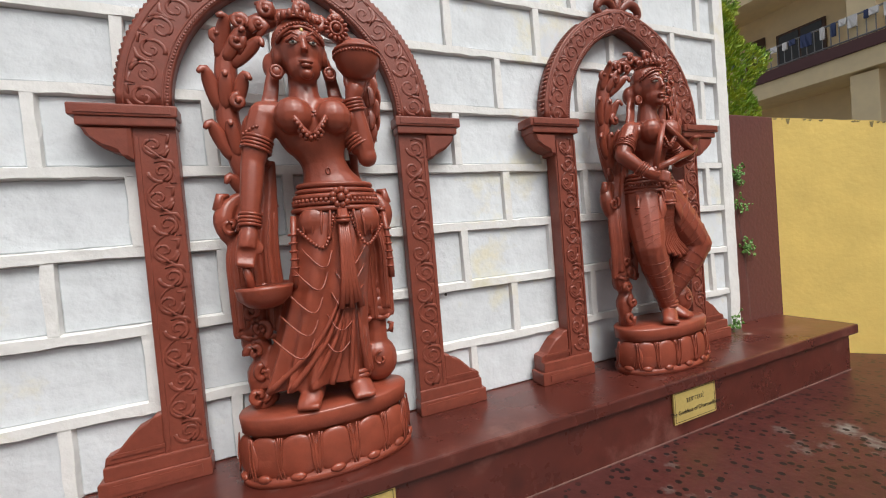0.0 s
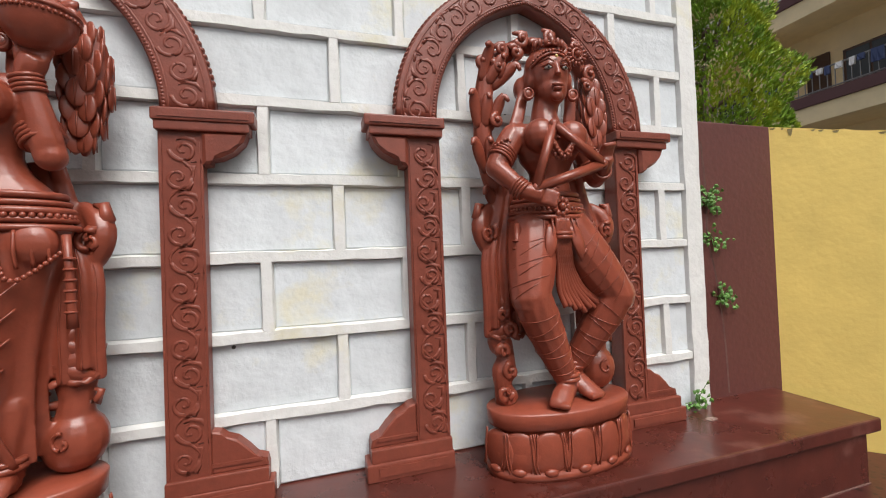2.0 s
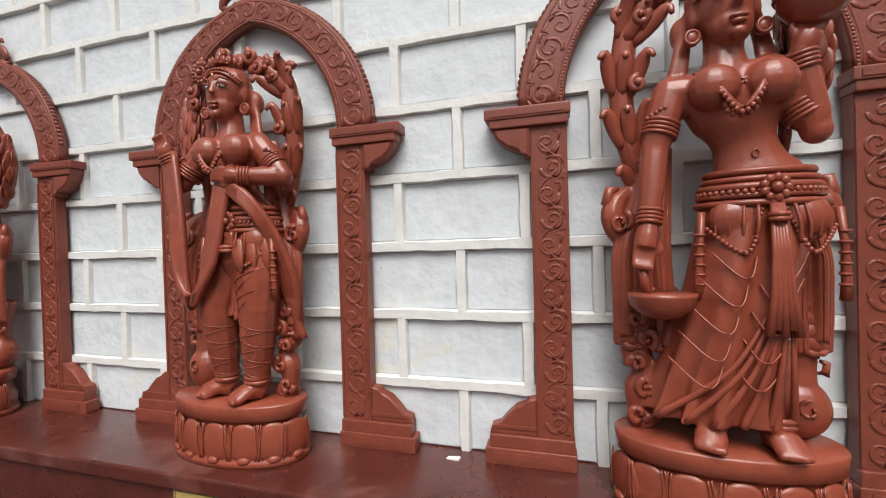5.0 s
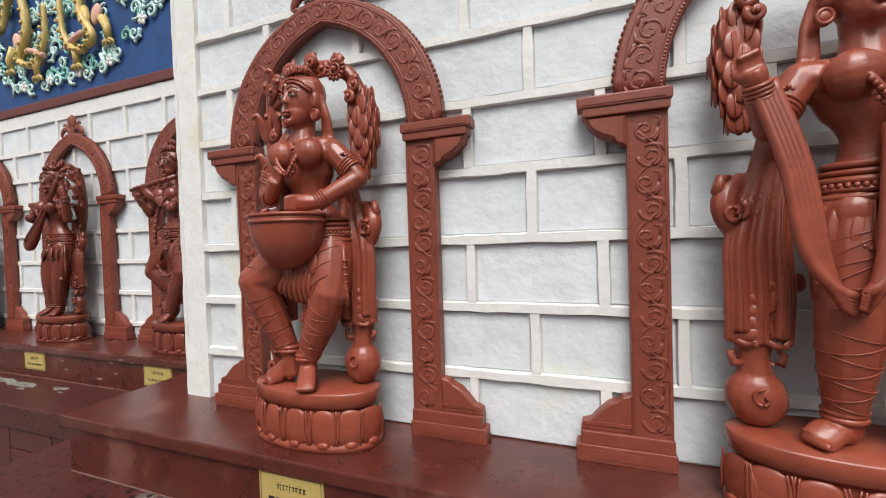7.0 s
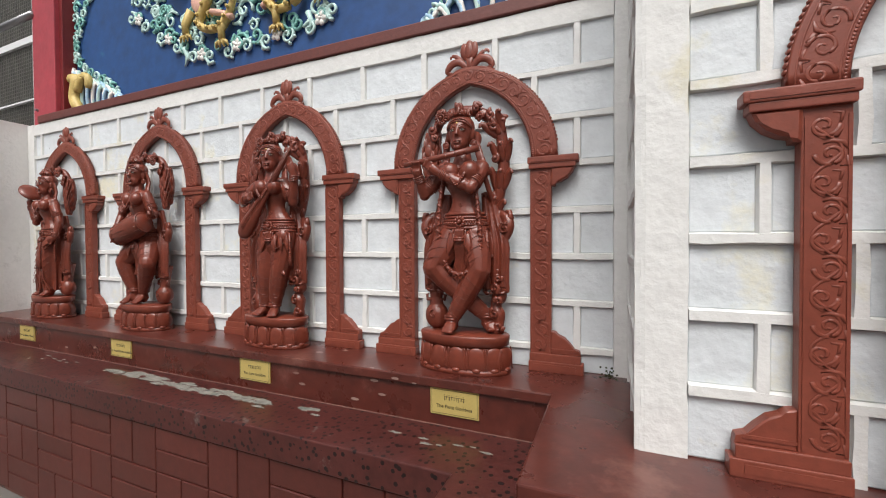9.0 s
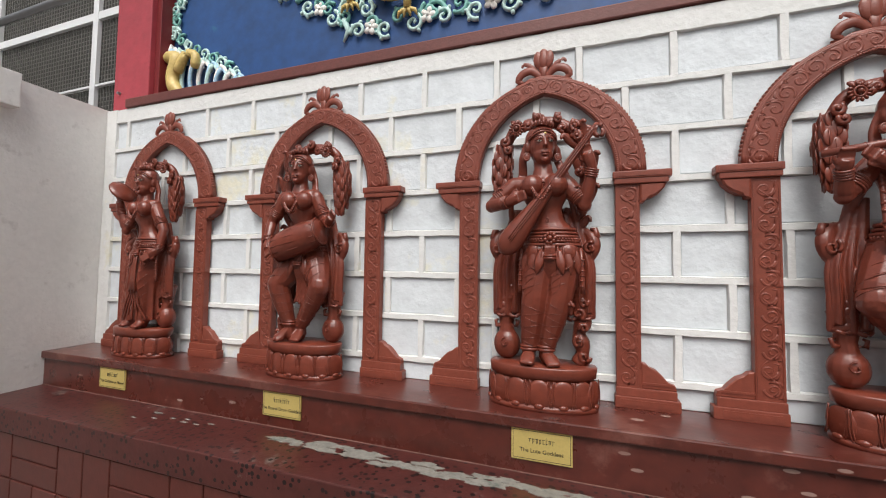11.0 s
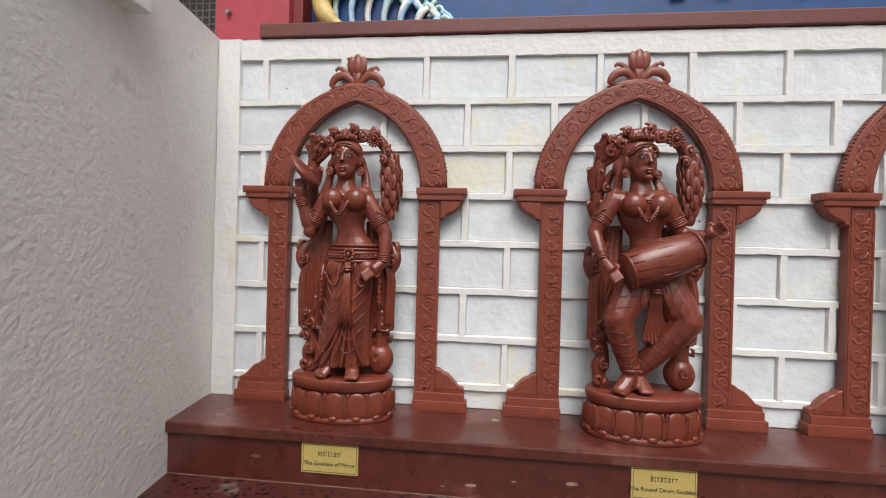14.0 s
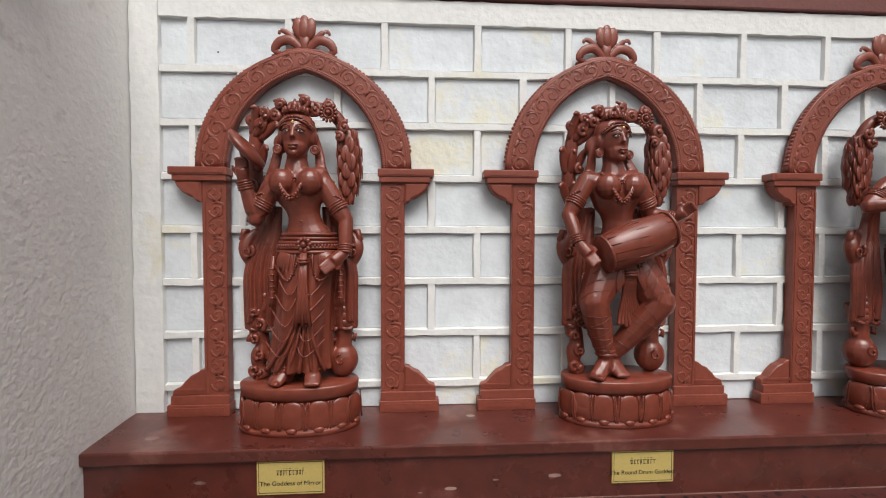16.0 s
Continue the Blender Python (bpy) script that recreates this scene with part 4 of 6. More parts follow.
def goddess(seed, spec, paint):
    """One carved statue with its lotus plinth, canopy and props, as one mesh."""
    body, det = Geo(), Geo()
    P = lambda q: (q[0], -q[2], q[1])
    dx = spec.get("dx", 0.0)
    J = {k: P((v[0] + dx, v[1], v[2])) for k, v in spec["joints"].items()}
    side = spec["side"]
    pedestal(body, det)
    hx, hy, hz = J["head"]
    neck, hip = J["neck"], J["hip"]
    waist = lerp(hip, neck, 0.36)
    waist = (waist[0] + spec.get("sway", 0.0), waist[1], waist[2])
    rib = lerp(waist, neck, 0.42)
    body.tube(curve([hip, waist, rib, lerp(rib, neck, 0.55), (neck[0], neck[1], neck[2] - 0.018)], 20), [(a * 1.13, b * 1.10) for a, b in [(0.090, 0.062), (0.090, 0.060), (0.086, 0.058), (0.076, 0.053), (0.060, 0.046), (0.054, 0.043), (0.052, 0.042), (0.056, 0.044), (0.064, 0.048), (0.075, 0.053), (0.080, 0.056), (0.084, 0.057), (0.088, 0.057), (0.092, 0.056), (0.096, 0.054), (0.098, 0.052), (0.098, 0.048), (0.092, 0.044), (0.080, 0.040), (0.06, 0.035), (0.035, 0.03)]], 16)
    body.ball((hip[0], hip[1], hip[2] - 0.01), (0.112, 0.074, 0.070))
    chest = lerp(rib, neck, 0.38)
    for s in (-1, 1):
        body.ball((chest[0] + s * 0.049, chest[1] - 0.054, chest[2] + 0.004), (0.047, 0.043, 0.045))
    body.tube([(neck[0], neck[1], neck[2] - 0.035), (neck[0], neck[1] + 0.004, neck[2] + 0.02), (hx, hy + 0.008, hz - 0.035)], [0.050, 0.038, 0.038], 12)
    face = spec.get("face", 0.0)
    H = 1.20
    turn = lambda x, y, z: tuple(pose(hx, hy, hz, 0, spec.get("tilt", 0), face) @ (Vector((x, y, z)) * H))
    sized = lambda *r: tuple(q * H for q in r)
    body.ball((hx, hy, hz), sized(0.045, 0.052, 0.062), (0, spec.get("tilt", 0), face), 16, 12)
    body.ball(turn(0, -0.018, -0.034), sized(0.036, 0.033, 0.035))
    body.ball(turn(0, -0.045, -0.056), sized(0.014, 0.012, 0.011))
    body.ball(turn(0, 0.012, 0.022), sized(0.058, 0.052, 0.052))
    body.tube([turn(0, -0.049, 0.016), turn(0, -0.054, -0.002), turn(0, -0.0575, -0.014)], [0.006, 0.0078, 0.0108], 8)
    for s in (-1, 1):
        body.ball(turn(s * 0.05, 0.006, -0.004), sized(0.009, 0.016, 0.024))
        det.ball(turn(s * 0.056, -0.004, -0.04), sized(0.014, 0.009, 0.015), seg=10, rings=6)
        det.ring(turn(s * 0.056, -0.010, -0.04), 0.0135, 0.0135, 0.004, (90, 0, face))
        det.slot = 0
        det.tube([turn(s * 0.008, -0.0535, 0.017), turn(s * 0.021, -0.0525, 0.024), turn(s * 0.037, -0.041, 0.018)], [0.0025, 0.004, 0.0025], 5)
        det.slot = 1
        det.ball(turn(s * 0.0205, -0.0480, 0.005), sized(0.0088, 0.0044, 0.0034), (0, 0, face + s * 22), 8, 5)
        det.slot = 3
        det.ball(turn(s * 0.0205, -0.0524, 0.0052), sized(0.0032, 0.0016, 0.0032), (0, 0, face), 6, 4)
        det.slot = 0
        det.tube([turn(s * 0.009, -0.0505, 0.007), turn(s * 0.021, -0.0530, 0.0125), turn(s * 0.034, -0.043, 0.006)], 0.0034, 5)
    det.ball(turn(0, -0.0535, -0.034), sized(0.0160, 0.008, 0.0046), (0, 0, face), 8, 5)
    det.ball(turn(0, -0.052, -0.0415), sized(0.0130, 0.008, 0.0052), (0, 0, face), 8, 5)
    det.slot = 2
    det.ball(turn(0, -0.0515, 0.030), sized(0.0038, 0.0022, 0.0038), seg=8, rings=5)
    det.slot = 0
    body.ball(turn(0, 0.014, 0.026), sized(0.051, 0.052, 0.048), (0, 0, face), 16, 10)
    for k in range(9):
        a = math.pi * (0.06 + 0.88 * k / 8)
        det.tube(curve([turn(0, -0.040, 0.046), turn(0.028 * math.cos(a), -0.034 + 0.010 * (1 - math.sin(a)), 0.042 + 0.006 * math.sin(a)), turn(0.0515 * math.cos(a), -0.016 + 0.014 * (1 - math.sin(a)), 0.030 - 0.012 * abs(math.cos(a)))], 6), 0.0032, 5)
    hairline = [turn(0.049 * math.cos(a), -0.030 * math.sin(a) - 0.012, 0.026 + 0.014 * math.sin(a) ** 2 - 0.010 * abs(math.cos(a)) ** 3) for a in [math.pi * k / 16 for k in range(17)]]
    det.tube(hairline, 0.0042, 6)
    beads_along(det, [(p[0], p[1], p[2] + 0.009) for p in hairline], 0.0042, 0.0088)
    band(det, turn(0, 0.008, 0.060), (0, 0.3, 1), 0.045, 0.0040, 2, 0.0080)
    for k in range(7):
        a = math.pi * (0.1 + 0.8 * k / 6)
        det.ball(turn(0.037 * math.cos(a), -0.006 - 0.024 * math.sin(a), 0.069 + 0.004 * math.sin(a)), sized(0.006, 0.005, 0.010), seg=8, rings=5)
    body.ball(turn(0, 0.006, 0.070), sized(0.030, 0.030, 0.022), seg=12, rings=8)
    det.tube([turn(0, -0.022, 0.070), turn(0, -0.026, 0.084), turn(0, -0.020, 0.102)], [(0.013, 0.008), (0.012, 0.007), (0.003, 0.003)], 8)
    body.ball(turn(-side * 0.056, 0.034, -0.016), sized(0.024, 0.022, 0.030))
    for s in (-1, 1):
        for k in range(3):
            body.tube(curve([turn(s * (0.044 + 0.004 * k), 0.018, 0.010), turn(s * (0.056 + 0.006 * k), 0.022, -0.040), (neck[0] + s * (0.078 + 0.010 * k), neck[1] + 0.012, neck[2] - 0.012), (neck[0] + s * (0.112 + 0.008 * k), neck[1] + 0.020, neck[2] - 0.075)], 12), 0.0105, 7)
    # arms
    for k in ("r", "l"):
        sh, el, wr, ha = J["sh_" + k], J["el_" + k], J["wr_" + k], J["ha_" + k]
        limb(body, [sh, el, wr], [0.036, 0.0285, 0.020])
        body.tube([lerp(chest, sh, 0.35), sh], [0.046, 0.036], 10)
        palm(body, wr, ha, spec.get("curl_" + k, 0.5))
        up = Vector(el) - Vector(sh)
        low = Vector(wr) - Vector(el)
        band(det, lerp(sh, el, 0.62), up, 0.0345, 0.0042, 4, 0.009)
        q = Vector(lerp(sh, el, 0.58))
        beads_along(det, [tuple(q + Vector((-0.030, -0.018, 0.018))), tuple(q + Vector((0, -0.033, 0.034))), tuple(q + Vector((0.030, -0.018, 0.018)))], 0.005, 0.010)
        band(det, lerp(el, wr, 0.90), low, 0.0235, 0.0044, 4, 0.0085)
    # necklace
    cx, cy, cz = neck[0], neck[1], neck[2]
    loop = curve([(cx - 0.062, cy - 0.020, cz - 0.018), (cx - 0.040, cy - 0.050, cz - 0.040), (cx, cy - 0.058, cz - 0.052), (cx + 0.040, cy - 0.050, cz - 0.040), (cx + 0.062, cy - 0.020, cz - 0.018)], 20)
    det.tube(loop, 0.0045, 5)
    beads_along(det, [(x, y - 0.003, z - 0.009) for x, y, z in loop], 0.0045, 0.0095)
    loop = curve([(cx - 0.046, cy - 0.042, cz - 0.045), (cx - 0.036, chest[1] - 0.090, chest[2] - 0.008), (cx, chest[1] - 0.092, chest[2] - 0.050), (cx + 0.036, chest[1] - 0.090, chest[2] - 0.008), (cx + 0.046, cy - 0.042, cz - 0.045)], 24)
    det.tube(loop, 0.0062, 6)
    beads_along(det, [(x, y - 0.004, z - 0.008) for x, y, z in loop], 0.0058, 0.011)
    for k in range(7):
        a = math.pi * k / 6
        det.ball((cx + 0.026 * math.cos(a), chest[1] - 0.088, chest[2] - 0.040 - 0.020 * math.sin(a)), 0.0068, seg=8, rings=5)
    det.tube([(chest[0] - 0.05, chest[1] - 0.045, chest[2] - 0.035), (chest[0], chest[1] - 0.055, chest[2] - 0.042), (chest[0] + 0.05, chest[1] - 0.045, chest[2] - 0.035)], 0.004, 5)
    # navel and belt
    det.ring((waist[0], waist[1] - 0.050, waist[2] - 0.012), 0.006, 0.008, 0.002, (90, 0, 0), 10)
    for i, (dz, th, rx, ry) in enumerate(((0.056, 0.0075, 0.096, 0.064), (0.041, 0.006, 0.102, 0.069), (0.026, 0.008, 0.107, 0.073), (0.009, 0.006, 0.112, 0.076), (-0.006, 0.007, 0.115, 0.078))):
        det.ring((hip[0], hip[1], hip[2] + dz), rx, ry, th, (0, spec.get("belt", 0), 0), 28)
    beads_along(det, [(hip[0] + 0.112 * math.cos(a), hip[1] - 0.079 * math.sin(a), hip[2] + 0.016) for a in [math.pi * i / 24 for i in range(25)]], 0.0062, 0.0125)
    for k in range(9):
        a = 2 * math.pi * k / 9
        det.ball((hip[0] + 0.020 * math.cos(a), hip[1] - 0.082, hip[2] + 0.020 + 0.019 * math.sin(a)), (0.009, 0.008, 0.009), seg=8, rings=5)
    det.ball((hip[0], hip[1] - 0.088, hip[2] + 0.020), 0.011, seg=8, rings=6)
    for s in (-1, 1):
        body.ball((hip[0] + s * 0.058, hip[1] - 0.046, hip[2] - 0.036), (0.050, 0.032, 0.044))
        for k in range(4):
            det.tube(curve([(hip[0] + s * (0.030 + 0.021 * k), hip[1] - 0.082 + 0.010 * k, hip[2] - 0.012), (hip[0] + s * (0.034 + 0.021 * k), hip[1] - 0.093 + 0.011 * k, hip[2] - 0.050), (hip[0] + s * (0.036 + 0.020 * k), hip[1] - 0.086 + 0.011 * k, hip[2] - 0.085 + 0.004 * k)], 6), 0.0035, 5)
        swag = curve([(hip[0] + s * 0.02, hip[1] - 0.072, hip[2] - 0.020), (hip[0] + s * 0.055, hip[1] - 0.094, hip[2] - 0.102), (hip[0] + s * 0.114, hip[1] - 0.045, hip[2] - 0.050)], 14)
        beads_along(det, swag, 0.0052, 0.0095)
        tassel = (hip[0] + s * 0.118, hip[1] - 0.045, hip[2] - 0.02)
        det.tube([tassel, (tassel[0] + s * 0.006, tassel[1] - 0.005, tassel[2] - 0.07), (tassel[0] + s * 0.008, tassel[1] - 0.004, tassel[2] - 0.14), (tassel[0] + s * 0.008, tassel[1], tassel[2] - 0.175)], [0.008, 0.007, 0.009, 0.010], 7)
        for k in range(6):
            det.ring((tassel[0] + s * 0.0065, tassel[1] - 0.004, tassel[2] - 0.045 - 0.02 * k), 0.009, 0.009, 0.003, seg=8, sides=4)
    # legs
    if spec.get("skirt"):
        hem_x, hem_w, hem_z = spec["skirt"]
        rows, cols = 16, 64
        verts, faces = [], []
        for i in range(rows + 1):
            f = i / rows
            z = hip[2] + (hem_z - hip[2]) * f
            c = hip[0] + (hem_x - hip[0]) * f
            w = (0.108 + (hem_w - 0.108) * f ** 2.4) * (1 - 0.05 * math.sin(math.pi * min(1, f * 1.2)))
            dep = 0.076 + 0.014 * f
            for k in range(cols):
                a = 2 * math.pi * k / cols
                fold = 1 + (0.02 + 0.17 * f) * f * f * math.sin(11 * a + 1.5 * math.sin(3 * a)) * 0.85
                knee = 0.034 * math.sin(math.pi * min(1, f * 1.15)) * (math.cos(2 * (a + math.pi / 2)) * -0.2 + math.exp(-((math.cos(a) - 0.45) / 0.3) ** 2) + math.exp(-((math.cos(a) + 0.45) / 0.3) ** 2))
                verts.append((c + w * fold * math.cos(a), hip[1] + 0.004 + (dep * fold + (knee if math.sin(a) < 0 else 0)) * math.sin(a), z))
        for i in range(rows):
            for k in range(cols):
                j = (k + 1) % cols
                faces.append((i * cols + k, i * cols + j, (i + 1) * cols + j, (i + 1) * cols + k))
        faces += [tuple(range(cols))[::-1], tuple(range(rows * cols, (rows + 1) * cols))]
        body.add(verts, faces)
        for s in (-1, 1):
            for k in range(5):
                z0 = hip[2] - 0.15 - 0.052 * k
                f = 0.17 * (k + 1.6)
                lx = hip[0] + (hem_x - hip[0]) * f
                wide = 0.046 + 0.004 * k
                det.tube(curve([(lx + s * 0.010, hip[1] - 0.083, z0 + 0.040), (lx + s * (0.010 + wide * 0.35), hip[1] - 0.104, z0 + 0.004), (lx + s * (0.010 + wide * 0.8), hip[1] - 0.101, z0 + 0.006), (lx + s * (0.014 + wide * 1.5), hip[1] - 0.066, z0 + 0.050)], 12), 0.0021, 5)
        for k in range(6):
            f = (k - 2.5) / 2.5
            det.tube(curve([(hip[0] + f * 0.02, hip[1] - 0.088, hip[2] - 0.22), (hip[0] * 0.6 + hem_x * 0.4 + f * 0.055, hip[1] - 0.093, 0.5 * (hip[2] - 0.22 + hem_z)), (hem_x + f * hem_w * 0.92, hip[1] - 0.088 + 0.035 * f * f, hem_z + 0.004)], 10), [0.003 + 0.0006 * i for i in range(11)], 6)
        for k in range(5):
            x = hip[0] + (k - 2) * 0.0055
            det.tube([(hip[0] + (k - 2) * 0.004, hip[1] - 0.086, hip[2] - 0.01), (x, hip[1] - 0.100, hip[2] - 0.10), (hip[0] + (k - 2) * 0.0075, hip[1] - 0.104, hip[2] - 0.18), (hip[0] + (k - 2) * 0.0125, hip[1] - 0.106, hip[2] - 0.255 + 0.012 * (k % 2))], [0.005, 0.006, 0.0065, 0.009], 6)
        band(det, (hip[0], hip[1] - 0.092, hip[2] - 0.035), (0, 0, 1), 0.014, 0.005, 2, 0.009)
    for k in ("r", "l"):
        th = (hip[0] + (-0.048 if k == "r" else 0.048), hip[1], hip[2] - 0.02)
        kn, an, to = J["kn_" + k], J["an_" + k], J["to_" + k]
        if not spec.get("skirt"):
            limb(body, [th, kn, an], [0.071, 0.056, 0.032], 12, 6)
            for i in range(1, 7):
                f = 0.18 + 0.125 * i
                c = lerp(th, kn, f)
                r = (0.071 + (0.056 - 0.071) * f) * (1 + 0.10 * math.sin(math.pi * f)) + 0.001
                band(det, c, Vector(kn) - Vector(th) + Vector((0.10, 0, 0.06 * (-1) ** i)), r, 0.0013, 1)
            for i in range(1, 8):
                f = 0.08 + 0.112 * i
                r = (0.056 + (0.032 - 0.056) * f) * (1 + 0.10 * math.sin(math.pi * f)) + 0.001
                band(det, lerp(kn, an, f), Vector(an) - Vector(kn) + Vector((0.05 * (-1) ** i, 0, 0)), r, 0.0012, 1)
        else:
            limb(body, [lerp(th, an, 0.75), an], [0.03, 0.022], 10, 3)
        band(det, (an[0], an[1], an[2] + 0.008), (0, 0, 1), 0.032, 0.007, 2, 0.012)
        beads_along(det, [(an[0] + 0.034 * math.cos(a), an[1] + 0.034 * math.sin(a), an[2] + 0.002) for a in [2 * math.pi * i / 18 for i in range(19)]], 0.005, 0.009)
        foot(body, an, to)
    if not spec.get("skirt"):
        lean = spec.get("apron", 0.012)
        for k in range(9):
            f = (k - 4) / 4
            det.tube(curve([(hip[0] + f * 0.016, hip[1] - 0.084, hip[2] - 0.01), (hip[0] + f * 0.020, hip[1] - 0.084, hip[2] - 0.075), (hip[0] + lean * 0.6 + f * 0.024, hip[1] - 0.060, hip[2] - 0.14), (hip[0] + lean * 1.4 + f * 0.040, hip[1] - 0.050, hip[2] - 0.20), (hip[0] + lean * 2.6 + f * 0.062, hip[1] - 0.058, hip[2] - 0.262 + 0.018 * abs(f) + 0.006 * (k % 2))], 16), [(0.0065, 0.008)] * 10 + [(0.008, 0.009)] * 7, 6)
        band(det, (hip[0], hip[1] - 0.084, hip[2] - 0.055), (0, 0, 1), 0.022, 0.006, 2, 0.010)
        for s in (-1, 1):
            for k in range(3):
                flap = curve([(hip[0] + s * (0.030 + 0.030 * k), hip[1] - 0.080 + 0.014 * k, hip[2] - 0.03), (hip[0] + s * (0.045 + 0.030 * k), hip[1] - 0.094 + 0.018 * k, hip[2] - 0.085), (hip[0] + s * (0.052 + 0.030 * k), hip[1] - 0.090 + 0.020 * k, hip[2] - 0.122)], 8)
                det.tube(flap, [(0.016, 0.006), (0.019, 0.007), (0.020, 0.007), (0.020, 0.007), (0.018, 0.007), (0.014, 0.006), (0.010, 0.005), (0.005, 0.004), (0.002, 0.002)][:len(flap)], 8)
    canopy(body, det, side, seed, J["head"])
    side_props(body, det, side)
    for s in (-1, 1):
        k = "r" if s < 0 else "l"
        sh = J["sh_" + k]
        body.tube(curve([(sh[0] - s * 0.01, sh[1] + 0.02, sh[2] + 0.02), (sh[0] + s * 0.02, sh[1] + 0.03, sh[2] - 0.08), (s * 0.135, -0.075, sh[2] - 0.16), (s * 0.118, -0.085, 0.70), (s * 0.125, -0.09, 0.64)], 16), 0.013, 8)
    k0 = len(det.v)
    spec["extra"](body, det, J)
    det.v[k0:] = [(q[0] + dx, q[1], q[2]) for q in det.v[k0:]]
    # one smooth skin for the carving, with the ornaments laid on
    raw = body.mesh("carving", [paint], True)
    tmp = new("carving", raw)
    rm = tmp.modifiers.new("skin", "REMESH")
    rm.mode, rm.voxel_size, rm.use_smooth_shade = "VOXEL", 0.0046, True
    sm = tmp.modifiers.new("soft", "SMOOTH")
    sm.factor, sm.iterations = 0.5, 1
    skin = bpy.data.meshes.new_from_object(tmp.evaluated_get(bpy.context.evaluated_depsgraph_get()))
    bpy.data.objects.remove(tmp)
    over = det.mesh("ornament", [paint, EYEWHITE, BINDI, INK], True)
    bm = bmesh.new()
    bm.from_mesh(skin)
    bm.from_mesh(over)
    for f in bm.faces:
        f.smooth = True
    me = bpy.data.meshes.new("statue")
    bm.to_mesh(me)
    bm.free()
    for m in (paint, EYEWHITE, BINDI, INK):
        me.materials.append(m)
    return me


def bowl(g, c, r, h, lid=False):
    x, y, z = c
    g.tube([(x, y, z - h), (x, y, z - h * 0.85), (x, y, z - h * 0.45), (x, y, z), (x, y, z + 0.006)], [r * 0.35, r * 0.62, r * 0.93, r, r * 1.02], 20)
    if lid:
        g.tube([(x, y, z + 0.006), (x, y, z + 0.012), (x, y, z + 0.03), (x, y, z + 0.04)], [r * 0.98, r * 0.9, r * 0.55, r * 0.15], 20)
        g.ring((x, y, z + 0.004), r * 1.0, r * 1.0, 0.004, seg=24)


def triangle_extra(b, d, J):
    q = [(-0.047, -0.240, 0.892), (0.105, -0.240, 0.795), (-0.108, -0.244, 0.727)]
    for i in range(3):
        p, n = q[i], q[(i + 1) % 3]
        d.tube([p, n], [(0.016, 0.014)] * 2, 4, ref=(0.3, 1, 0.4))
    for p in q:
        d.ball(p, 0.014, seg=8, rings=5)


def bowls_extra(b, d, J):
    bowl(d, (0.098, -0.185, 1.045), 0.062, 0.065, True)
    beads_along(d, [(0.098 + 0.062 * math.cos(a), -0.185 + 0.062 * math.sin(a), 1.038) for a in [2 * math.pi * i / 30 for i in range(31)]], 0.004, 0.009)
    bowl(d, (-0.185, -0.20, 0.468), 0.066, 0.045)
    d.tube([(-0.222, -0.20, 0.53), (-0.212, -0.20, 0.47)], 0.010, 8)


def scarf_extra(b, d, J):
    for k in range(5):
        s = k * 0.008
        d.tube(curve([(-0.235 + s, -0.20, 0.87), (-0.19 + s, -0.225, 0.70), (-0.165 + s, -0.24, 0.54 - s), (-0.10, -0.255, 0.462 - s * 0.8), (-0.03 - s, -0.25, 0.54 - s), (-0.01 - s, -0.23, 0.66), (0.0 - s, -0.215, 0.765)], 30), [0.0125] * 31, 6)
        d.tube(curve([(0.0 - s, -0.215, 0.775), (0.08, -0.215, 0.72 - s), (0.14 - s, -0.17, 0.60), (0.165 - s, -0.13, 0.45), (0.14 + s, -0.11, 0.33)], 20), [0.0125] * 21, 6)


def kettledrum_extra(b, d, J):
    x, y, z = -0.025, -0.235, 0.668
    prof = [(0.0, 0.02), (0.012, 0.055), (0.04, 0.092), (0.075, 0.113), (0.11, 0.122), (0.135, 0.125), (0.152, 0.124)]
    d.tube([(x, y, z - 0.152 + h) for h, r in prof] + [(x, y, z + 0.004)], [(r * 0.92, r * 0.80) for h, r in prof] + [(0.110, 0.094)], 28)
    for h in (0.0, -0.018):
        d.ring((x, y, z + h), 0.116, 0.101, 0.005, seg=32)
    for k in range(11):
        f = (k - 5) / 5
        d.tube(curve([(J["hip"][0] + f * 0.05, -0.205, 0.535), (J["hip"][0] + f * 0.085 - 0.01, -0.225, 0.47), (J["hip"][0] + f * 0.10 - 0.01, -0.205, 0.415 + 0.03 * f * f)], 6), 0.009, 6)


def flute_extra(b, d, J):
    d.tube([(-0.265, -0.225, 0.915), (-0.08, -0.232, 0.937), (0.105, -0.215, 0.965)], [0.012, 0.013, 0.014], 12)
    for k in range(6):
        d.ring((-0.2 + 0.05 * k, -0.228, 0.922 + 0.006 * k), 0.0135, 0.0135, 0.0028, (0, 83, 0), 12, 5)
    loop = curve([(-0.085, -0.17, 0.86), (-0.095, -0.205, 0.70), (-0.085, -0.215, 0.54), (-0.03, -0.225, 0.445), (0.04, -0.225, 0.435), (0.10, -0.215, 0.50), (0.105, -0.205, 0.62), (0.08, -0.18, 0.78), (0.06, -0.16, 0.88)], 48)
    d.tube(loop, 0.009, 6)
    for i, p in enumerate(loop[:-1]):
        d.ball((p[0], p[1] - 0.006, p[2]), (0.016, 0.008, 0.007), (0, 35 if i % 2 else -35, 0), 6, 4)


